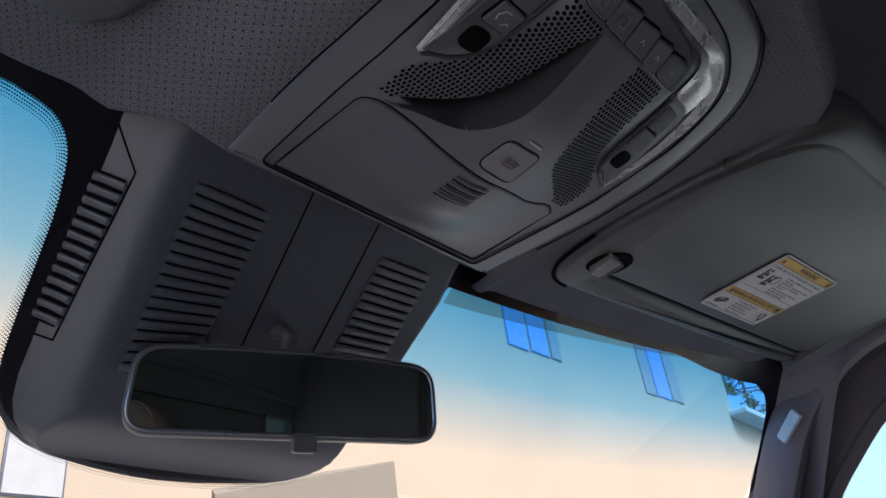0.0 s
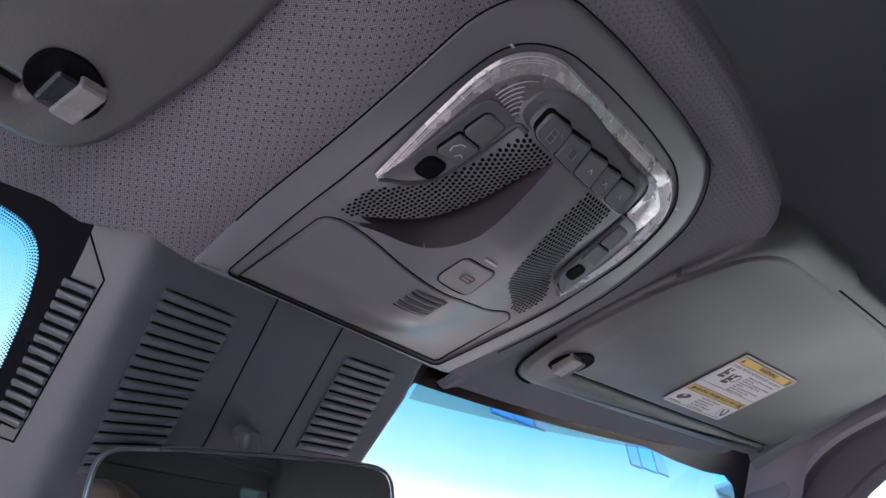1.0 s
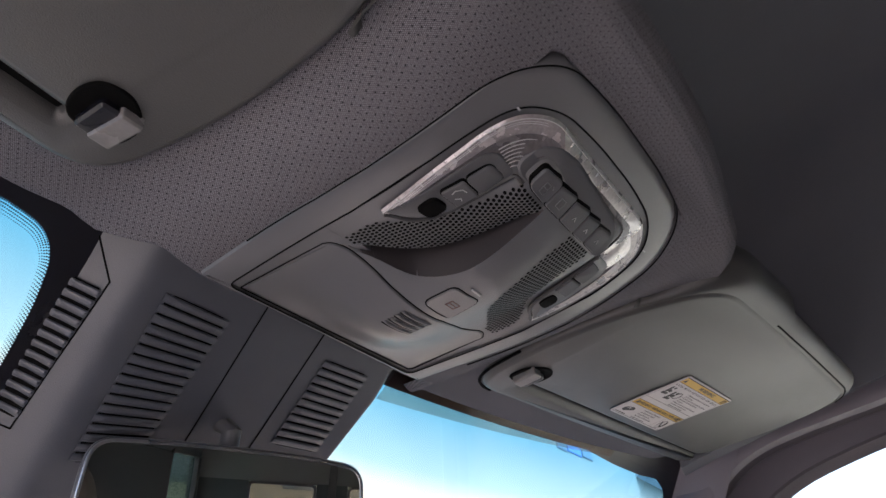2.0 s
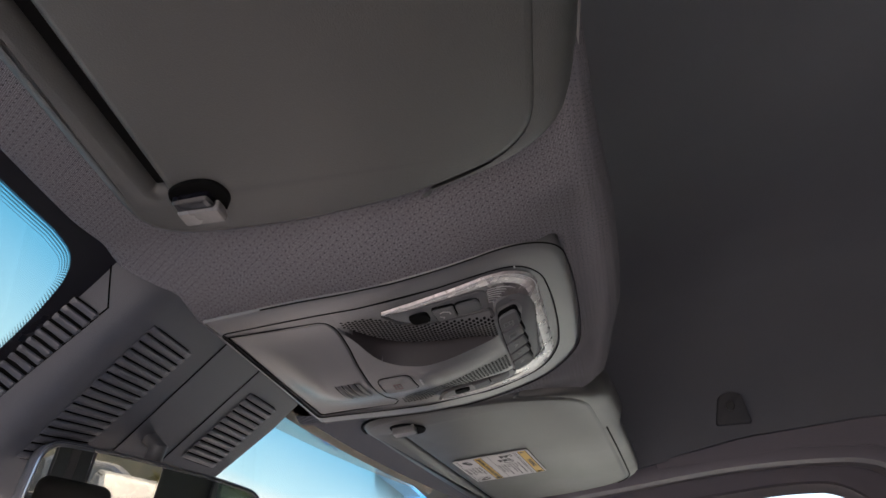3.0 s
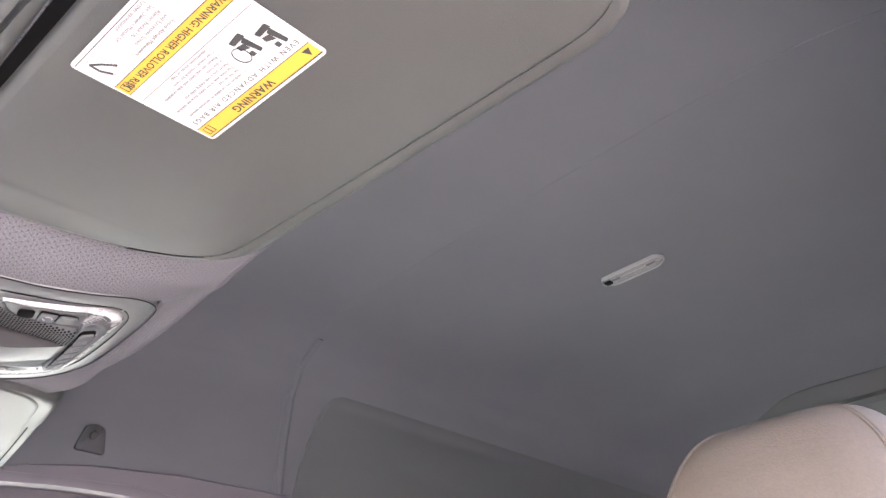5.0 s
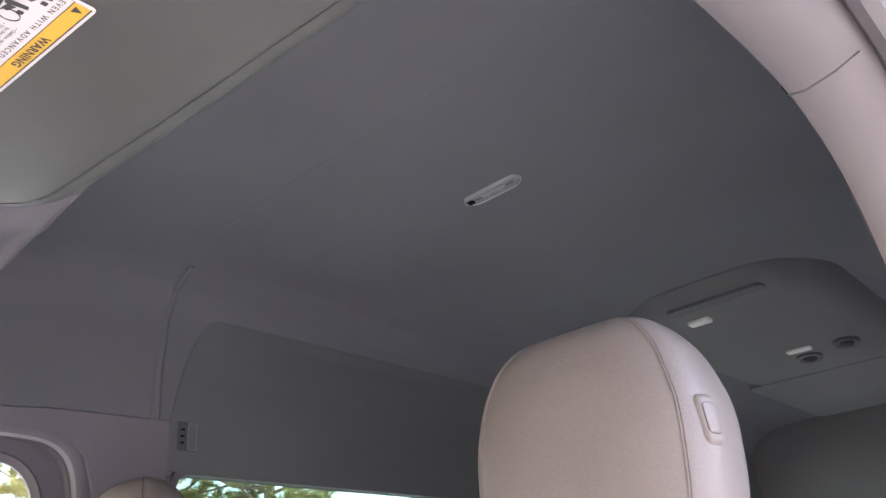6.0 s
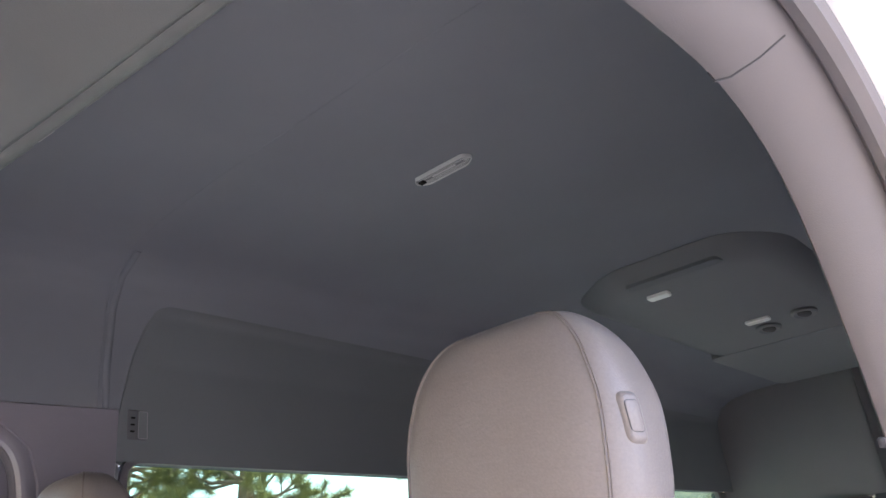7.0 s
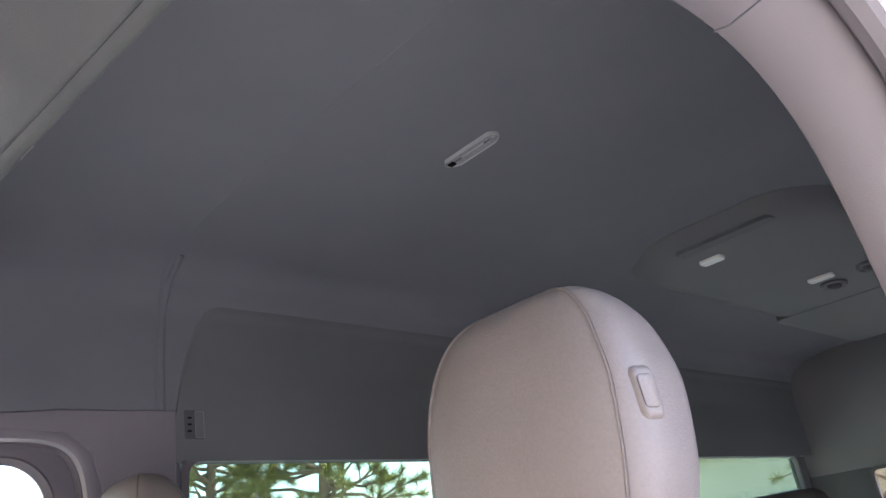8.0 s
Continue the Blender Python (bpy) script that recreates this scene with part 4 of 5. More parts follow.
# ---- sun visors ----
def visor(s):
    root = thing("sun_visor", "stowed charcoal vinyl sun visor with a yellow and white warning label", "sun visor", group="sun visors")
    ca, sa = math.cos(radians(6.2)), math.sin(radians(6.2))

    def at(lx, ly, h):
        x, y = 0.40 + lx * ca + ly * sa, 0.082 - lx * sa + ly * ca
        return Vector((s * x, y, 1.3372 - 0.065 * y - h))

    body = round_poly([(-0.198, 0.155), (-0.02, 0.154), (0.30, 0.150), (0.312, 0.132 if s < 0 else 0.124), (0.05, 0.131 if s < 0 else 0.1235), (-0.146, 0.1250 if s < 0 else 0.1230), (-0.146, 0.1205), (0.31, 0.1203), (0.315, -0.02), (0.285, -0.108), (0.05, -0.113), (-0.15, -0.113), (-0.19, -0.04), (-0.207, 0.06)], [0.04, 0.05, 0.02, 0.004, 0.02, 0.001, 0.001, 0.03, 0.06, 0.045, 0.1, 0.05, 0.06, 0.05], 8)
    part("board", slab(body, ((0.004, -0.019), (0.0, -0.012), (0.0003, -0.0085), (0.0012, -0.0052), (0.0028, -0.0026), (0.0052, -0.0007), (0.0080, 0.0004), (0.0088, 0.0006)), at), VINYL, root, "padded vinyl board with a hinge strip ahead of a slot")
    part("slot", slab([(-0.147, 0.1175), (0.31, 0.1175), (0.31, 0.1335), (-0.147, 0.1258)], ((0.0, -0.010), (0.0, -0.007)), at), BLACK, root)
    ins = inset(body, -0.0008)
    rim = [q for q in ins[-9:] + ins[:9] if q[1] > 0.08]
    if s > 0:
        part("groove", tube([at(x, y, -0.0045) for x, y in rim], 0.0016, 6), BLACK, root)
    cup = round_poly([(-0.181, 0.1195), (-0.146, 0.1195), (-0.137, 0.104), (-0.139, 0.086), (-0.158, 0.080), (-0.181, 0.094)], 0.012, 5)
    clip = part("clip_cup", slab(cup, ((0.0, 0.0005), (0.0006, 0.0022), (0.0016, 0.0024), (0.0024, 0.0020)), at), BLACK, root, "dark clip recess")
    hook = round_poly([(-0.1675, 0.117), (-0.151, 0.117), (-0.149, 0.093), (-0.1675, 0.091)], 0.003, 4)
    part("hook", slab(hook, ((0.0, 0.001), (0.0, 0.0055), (0.0016, 0.0072), (0.004, 0.0074)), at), FRIT, clip, "glossy black retaining hook", False)
    part("hook_tip", slab(round_poly([(-0.1600, 0.0900), (-0.1600, 0.1165), (-0.1750, 0.1155), (-0.1750, 0.0890)], 0.002), ((0.0, 0.001), (0.0, 0.0075), (0.0008, 0.0092), (0.0016, 0.0094)), at), METAL, clip, "satin grey clip plate", False)
    # warning label
    W, H, LX, LY = 0.125, 0.104, 0.0045, -0.003
    lab = part("label", slab(round_poly([(LX, LY), (LX + W, LY), (LX + W, LY + H), (LX, LY + H)], 0.004), ((0.0, 0.0018), (0.0, 0.0026)), at), WHITE, root, "white and yellow airbag warning label", False)

    def lm(px, py, h=0.0028):
        """A frame on the label: text runs outboard, its top towards the rear."""
        py += LY
        if s > 0:
            o, a, b = at(LX + px, py, h), at(LX + px + 0.01, py, h), at(LX + px, py - 0.01, h)
        else:
            o, a, b = at(LX + W - px, py, h), at(LX + W - px - 0.01, py, h), at(LX + W - px, py - 0.01, h)
        ex = (a - o).normalized()
        ey = (b - o).normalized()
        ez = ex.cross(ey)
        return Matrix(((ex.x, ey.x, ez.x, o.x), (ex.y, ey.y, ez.y, o.y), (ex.z, ey.z, ez.z, o.z), (0, 0, 0, 1)))

    def bar(name, x, y, w, d, mat, h=0.0001):
        bm = box(x + w / 2, 0, 0, w, d, 0.0002)
        bm.transform(lm(0, y, 0.0027 + h))
        return part(name, bm, mat, lab, "", False)

    bar("band", 0.002, 0.0085, W - 0.004, 0.011, YELLOW)
    bar("band", 0.002, 0.0695, W - 0.004, 0.0105, YELLOW)
    bar("rule", 0.002, 0.0555, W - 0.004, 0.0005, THININK)
    for yy in (0.003, 0.014, 0.06425, 0.07475):
        bar("rule", 0.002, yy, W - 0.004, 0.0005, INK, 0.0003)
    for yy in (0.0025, H - 0.003):
        bar("rule", 0.002, yy, W - 0.004, 0.0005, INK)
    lettering("lettering", "WARNING", 0.0083, INK, lab, lm(W * 0.53, 0.0085, 0.0031), spread=1.05, bold=0.0002)
    lettering("lettering", "EVEN WITH ADVANCED AIR BAGS", 0.0056, INK, lab, lm(W * 0.5, 0.0192), spread=1.36)
    lettering("lettering", "WARNING: HIGHER ROLLOVER RISK", 0.0068, INK, lab, lm(W * 0.5, 0.0695, 0.0031), spread=1.0, bold=0.0001)
    for k, line in enumerate(("\u2022 Children can be killed or seriously injured", "   by the air bag", "\u2022 The back seat is the safest place for children", "\u2022 Never put a rear-facing child seat", "   in the front", "\u2022 Always use seat belts and child restraints", "\u2022 See owner's manual for more", "   information about air bags")):
        lettering("lettering", line, 0.0036, THININK, lab, lm(0.05, 0.0255 + 0.0039 * k), align="LEFT")
    for k, line in enumerate(("Avoid Abrupt Maneuvers", "and Excessive Speed.", "Always Buckle Up.", "See Owner's Manual for", "further information")):
        lettering("lettering", line, 0.0042, THININK, lab, lm(0.044, 0.0795 + 0.0047 * k), align="LEFT")
    for x, y in ((0.006, 0.0085), (0.006, 0.0695)):
        tri = bmesh.new()
        m = lm(x, y, 0.0031)
        tri.faces.new([tri.verts.new(m @ Vector(p)) for p in ((-0.0008, -0.003, 0), (0.006, -0.003, 0), (0.0026, 0.0032, 0))])
        part("warning_sign", tri, INK, lab, "", False)
    # pictograms: two seats with an air bag ring, a tipping car and a belt sketch, as plain shapes
    def blot(m, o, mat=INK, r=0.0008):
        pic = bmesh.new()
        pic.faces.new([pic.verts.new(m @ Vector((x, y, 0))) for x, y in round_poly(o, r, 2)])
        part("pictogram", pic, mat, lab, "", False)

    m = lm(0.013, 0.036, 0.0029)
    for dx, dy in ((-0.005, 0.003), (0.0125, -0.003)):
        for o in ([(0.0, 0.009), (0.0035, 0.010), (0.0065, -0.003), (0.0015, -0.005)], [(0.0, -0.0045), (0.012, -0.0035), (0.013, -0.0075), (0.001, -0.009)], [(0.0055, 0.004), (0.0125, 0.0015), (0.012, -0.0025), (0.006, -0.0015)], [(0.0065, 0.0095), (0.0105, 0.0095), (0.0105, 0.0055), (0.0065, 0.0055)]):
            blot(m, [(x + dx, y + dy) for x, y in o])
    part("pictogram", tube([m @ Vector((0.0275 + 0.0052 * math.cos(a), 0.001 + 0.0065 * math.sin(a), 0)) for a in np.linspace(0, 6.28, 20)], 0.00035, 4), INK, lab)
    m1 = lm(0.019, 0.0885, 0.0029)
    blot(m1, [(-0.011, -0.003), (-0.009, 0.0035), (0.003, 0.007), (0.009, 0.0055), (0.010, 0.001), (-0.004, -0.006)], INK, 0.002)
    blot(m1, [(-0.006, 0.001), (-0.005, 0.0035), (0.001, 0.0052), (0.002, 0.002)], WHITE)
    blot(m1, [(-0.014, -0.0095), (0.010, -0.0095), (0.010, -0.0108), (-0.014, -0.0108)], INK, 0.0002)
    m2 = lm(W - 0.014, 0.0895, 0.0029)
    part("pictogram", tube([m2 @ Vector(p) for p in ((-0.008, 0.006, 0), (-0.002, -0.001, 0), (0.004, -0.006, 0))], 0.0008, 4), INK, lab)
    part("pictogram", tube([m2 @ Vector(p) for p in ((0.001, 0.008, 0), (0.0045, 0.001, 0), (0.004, -0.006, 0))], 0.0007, 4), INK, lab)
    part("pictogram", tube([m2 @ Vector((0.0065 * math.cos(a) - 0.001, 0.0098 * math.sin(a), 0)) for a in np.linspace(0, 6.28, 20)], 0.0003, 4), GREYINK, lab)
    bar("rule", W - 0.0275, 0.0895, 0.0005, 0.024, GREYINK)
    # small outlined book mark at the end of each yellow band
    for y in (0.0085, 0.0695):
        mk = lm(W - 0.0085, y, 0.0031)
        part("pictogram", tube([mk @ Vector(p) for p in ((-0.0035, 0.0032, 0), (0.0035, 0.0032, 0), (0.0035, -0.0032, 0), (-0.0035, -0.0032, 0), (-0.0035, 0.0032, 0))], 0.0003, 4), INK, lab)
        part("pictogram", tube([mk @ Vector(p) for p in ((0.0, 0.0032, 0), (0.0, -0.0032, 0))], 0.0003, 4), INK, lab)
    for x in (0.002, W - 0.0025):
        bar("rule", x, H / 2, 0.0004, H - 0.005, GREYINK)
    # rolled shelf edge behind the board
    edge = thing("shelf_edge", "rounded grey shelf edge behind the sun visor", "trim")
    edge["kind"] = "structure"

    hem = sorted((x, y) for x, y in body if y < -0.03 and x < 0.309)

    def roll(u, v):
        lx = -0.193 + 0.495 * u
        big = smooth(0.40, 0.36, u)
        end = smooth(0.0, 0.06, u) * smooth(1.0, 0.95, u)
        ry, rz = (0.020 + 0.006 * big) * (0.3 + 0.7 * end), (0.014 + 0.012 * big) * (0.5 + 0.5 * end)
        a = math.pi * v
        p = at(lx, table(lx, hem) + 0.004 - ry * math.sin(a) ** 0.8, 0.0)
        return p + Vector((0, 0, 0.001 + rz - rz * math.cos(a)))
    if s > 0:
        part("groove", tube([at(lx, table(lx, hem) - 0.0006, -0.0012) for lx in np.linspace(-0.02, 0.29, 40)], 0.0011, 6), BLACK, edge)
    else:
        part("groove", tube([at(lx, table(lx, hem) - 0.0004, -0.0050) for lx in np.linspace(-0.14, 0.28, 50)], 0.0009, 6), BLACK, edge)
        # the glint along the roll is modelled as a bright tube
        part("rim", tube([roll(u, 0.42) for u in np.linspace(0.12, 0.44, 30)], 0.0013, 6), METAL, edge, "bright rim, a glint put in as a paler tube")
    part("roll", sheet(110, 16, roll), VINYL, edge)
    return root


visor(1)
visor(-1)


# ---- door openings, pillars and doors ----
ARCH = [(0.37, 0.93), (0.31, 1.07), (0.25, 1.19), (0.19, 1.275), (0.10, 1.335), (-0.08, 1.365), (-0.27, 1.395), (-0.42, 1.412), (-0.51, 1.411), (-0.585, 1.388), (-0.64, 1.345), (-0.675, 1.28), (-0.70, 1.20), (-0.72, 1.1), (-0.735, 0.95), (-0.74, 0.5), (-0.74, 0.0)]

# the passenger opening is tighter round its window
ARCH_TIGHT = ARCH[:5] + [(-0.08, 1.362), (-0.22, 1.378), (-0.34, 1.383), (-0.43, 1.379), (-0.478, 1.362), (-0.508, 1.325), (-0.525, 1.26), (-0.535, 1.15), (-0.54, 0.95), (-0.545, 0.5), (-0.545, 0.0)]


def arch_trim(s):
    """Trim along the roof rail and down the centre pillar, with the door seal outside it."""
    side = "passenger" if s > 0 else "driver"
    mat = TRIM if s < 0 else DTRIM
    root = tagged(new("trim_" + side), "grey moulded trim round the " + side + " door opening", "trim", kind="structure")
    path = spline([(0, y, z) for y, z in (ARCH if s < 0 else ARCH_TIGHT)], 120)

    def strip(name, sec, mat, label="", u0=0, u1=120):
        """sec: pairs of distance outboard and distance away from the opening."""
        bm = bmesh.new()
        prev = None
        for k in range(u0, u1 + 1):
            p = path[k]
            t = (path[min(k + 1, 120)] - path[max(k - 1, 0)]).normalized()
            o = Vector((0, t.z, -t.y))
            if o.z < 0 and k < 60 or (k >= 60 and o.y > 0):
                o = -o
            cur = [bm.verts.new(Vector((s * x, p.y, p.z)) + o * d) for x, d in sec]
            if prev:
                for i in range(len(cur) - 1):
                    bm.faces.new((prev[i], prev[i + 1], cur[i + 1], cur[i]))
            prev = cur
        return part(name, bm, mat, root, label)

    deep = 0.0 if s < 0 else 0.022
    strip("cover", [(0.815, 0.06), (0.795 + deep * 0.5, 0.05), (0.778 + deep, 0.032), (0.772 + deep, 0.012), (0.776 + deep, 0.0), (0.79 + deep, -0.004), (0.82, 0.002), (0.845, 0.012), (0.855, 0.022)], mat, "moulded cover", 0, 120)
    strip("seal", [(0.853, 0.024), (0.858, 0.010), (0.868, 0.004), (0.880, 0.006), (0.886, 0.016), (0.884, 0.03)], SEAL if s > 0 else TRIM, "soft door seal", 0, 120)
    strip("flange", [(0.884, 0.03), (0.905, 0.022), (0.925, 0.026), (0.94, 0.05), (0.945, 0.16)], PAINT, "painted body edge", 45, 120)
    p = path[59]
    t = (path[60] - path[58]).normalized()
    o = Vector((0, t.z, -t.y))
    o = -o if o.z < 0 else o
    joint = [Vector((s * x, p.y, p.z)) + o * d for x, d in [(0.80, 0.045), (0.777, 0.03), (0.771, 0.012), (0.775, -0.001), (0.79, -0.0045), (0.82, 0.0015), (0.845, 0.0115)]]
    if s < 0:
        part("joint", tube(joint, 0.0011, 5), DSEAT, root)
        for k in range(3):
            part("clip", box(-0.789 - 0.004 * k, -0.6425 - 0.0055 * k, 1.078 - 0.0135 * k, 0.008, 0.008, 0.010, 0.003), SEAM, root, "small dark clip")
    return root


arch_trim(-1)
arch_trim(1)

# centre-pillar faces inside, behind the arches
for s in (-1, 1):
    b = thing("pillar", "dark lined centre pillar beside the seat", "pillar")
    b["kind"] = "structure"
    if s < 0:
        part("cover", slab(round_poly([(-0.72, 1.44), (-0.80, 1.44), (-0.80, 0.0), (-0.745, 0.0)], 0.01), ((0.004, 0.0), (0.0, 0.006), (0.0, 0.03)), lambda y, z, h, s=s: Vector((s * (0.80 + h), y, z))), PANEL, b)
        continue
    part("cover", slab(round_poly([(-0.10, 1.40), (-0.26, 1.43), (-0.45, 1.448), (-0.724, 1.455), (-0.738, 0.0), (-0.575, 0.0), (-0.565, 1.15), (-0.552, 1.28), (-0.528, 1.35), (-0.47, 1.395), (-0.34, 1.40), (-0.10, 1.38)], 0.008), ((0.004, 0.0), (0.0, 0.006), (0.0, 0.07)), lambda y, z, h, s=s: Vector((s * (0.795 + h), y, z))), DTRIM, b)

# windscreen pillars
def screen_pillar(s):
    root = tagged(new("trim_screen"), "grey windscreen pillar trim with a pale badge", "trim", kind="structure")

    def fn(u, v):
        z = 1.40 - 0.555 * v
        k = max(0.0, 1.345 - z)
        xw = min(0.80 + (1.31 - z) * 0.90, 0.935 + (1.31 - z) * 0.05)
        a = Vector((xw, ws_y(xw, z) - 0.008, z))
        b = Vector((0.79 + 0.12 * k, 0.12 + 0.50 * k ** 0.9, z))
        bulge = math.sin(math.pi * u) * 0.007
        p = a.lerp(b, u) + Vector((-bulge, -bulge, 0))
        return Vector((s * p.x, p.y, p.z))
    part("cover", sheet(14, 30, fn), DTRIM, root)
    p, n = Vector((s * 0.788, 0.232, 1.26)), Vector((-s * 0.925, 0.38, 0))
    ey = Vector((s * 0.31, 0.76, -0.57)).normalized()
    ex = ey.cross(n).normalized()
    m = Matrix(((ex.x, ey.x, n.x, p.x), (ex.y, ey.y, n.y, p.y), (ex.z, ey.z, n.z, p.z), (0, 0, 0, 1)))
    o = round_poly([(-0.0085, -0.024), (0.0085, -0.024), (0.0085, 0.024), (-0.0085, 0.024)], 0.004)
    part("badge", slab(o, ((0.0, -0.003), (0.0, 0.002), (0.001, 0.003)), lambda x, y, h: m @ Vector((x, y, h))), BADGE, root, "pale blue-grey badge")
    return root


for s in (-1, 1):
    screen_pillar(s)

# passenger door, closed
door = tagged(new("door_1"), "closed passenger door with a large window", "door", kind="structure")
opening = [(0.30, 0.86), (0.26, 1.14), (0.10, 1.285), (-0.08, 1.325), (-0.32, 1.349), (-0.412, 1.346), (-0.468, 1.29), (-0.49, 0.86)]
hole = round_poly(opening, [0.03, 0.08, 0.08, 0.1, 0.06, 0.04, 0.06, 0.03], 6)
rim = round_poly([(0.42, 0.80), (0.36, 1.20), (0.22, 1.37), (-0.05, 1.43), (-0.36, 1.46), (-0.58, 1.46), (-0.74, 1.34), (-0.78, 0.80)], [0.02, 0.08, 0.08, 0.1, 0.06, 0.05, 0.08, 0.02], 6)
bm = bmesh.new()
rings = [[bm.verts.new(Vector((x, y, z))) for y, z in o] for o, x in ((rim, 0.885), (inset(rim, 0.004), 0.878), (inset(hole, -0.03), 0.874), (inset(hole, -0.012), 0.868), (inset(hole, -0.004), 0.870), (hole, 0.880), (hole, 0.90))]
for a, b in zip(rings, rings[1:]):
    for i in range(len(a)):
        bm.faces.new((a[i - 1], a[i], b[i], b[i - 1]))
part("window_frame", bm, DTRIM, door, "dusky moulded window surround")
part("window_seal", slab(hole, ((0.006, 0.874), (0.0, 0.872), (-0.008, 0.864), (-0.013, 0.866)), lambda y, z, h: Vector((h, y, z)), None, (False, False)), SEAL, door)
g = part("pane", slab(inset(hole, -0.003), ((0.0, 0.892), (0.0, 0.896)), lambda y, z, h: Vector((h, y, z))), PANE, door)
g.visible_shadow = False
part("door_panel", box(0.90, -0.15, 0.42, 0.07, 1.15, 0.80, 0.03), DTRIM, door)

# driver's side sill and lower pillar
tagged(part("sill", box(-0.88, -0.2, 0.0, 0.1, 1.2, 0.12, 0.02), PANEL), "dark door sill", "sill", kind="structure")

# coat hook on the passenger rail
hook = thing("coat_hook", "small dark folding coat hook on the roof lining", "coat hook")
o = round_poly([(-0.215, 1.452), (-0.228, 1.505), (-0.248, 1.512), (-0.268, 1.505), (-0.278, 1.452)], 0.008)
part("plate", slab(o, ((0.002, 0.0), (0.0, 0.004), (0.001, 0.010), (0.004, 0.012)), lambda y, z, h: Vector((0.806 - h, y, z))), DSEAT, hook)
part("knob", slab([(-0.245 + 0.008 * math.cos(a), 1.484 + 0.009 * math.sin(a)) for a in np.linspace(0, 6.28, 16, endpoint=False)], ((0.0, 0.010), (0.0, 0.015), (0.002, 0.017)), lambda y, z, h: Vector((0.806 - h, y, z))), VINYL, hook)

# belt anchor on the passenger pillar
anchor = thing("belt_guide", "black belt height adjuster on the pillar", "belt guide")
part("housing", slab(round_poly([(-0.742, 1.455), (-0.792, 1.455), (-0.795, 1.385), (-0.745, 1.385)], 0.005), ((0.0, 0.0), (0.0, 0.005), (0.002, 0.006)), lambda y, z, h: Vector((0.80 - h, y, z))), DSEAT, anchor, "dark recessed housing")
slide = round_poly([(-0.768, 1.452), (-0.790, 1.452), (-0.793, 1.388), (-0.770, 1.388)], 0.004)
part("slider", slab(slide, ((0.0, 0.004), (0.0, 0.009), (0.001, 0.010)), lambda y, z, h: Vector((0.80 - h, y, z))), PANEL, anchor)
part("slider_edge", tube([(0.7898, y, z) for y, z in slide + slide[:1]], 0.0008, 5), REARLINING, anchor, "pale edge outline")
for k in range(3):
    part("notch", box(0.793, -0.756, 1.436 - 0.016 * k, 0.004, 0.010, 0.004, 0.001), BLACK, anchor)


# ---- seats ----
BUTTON_AT = 0.0705


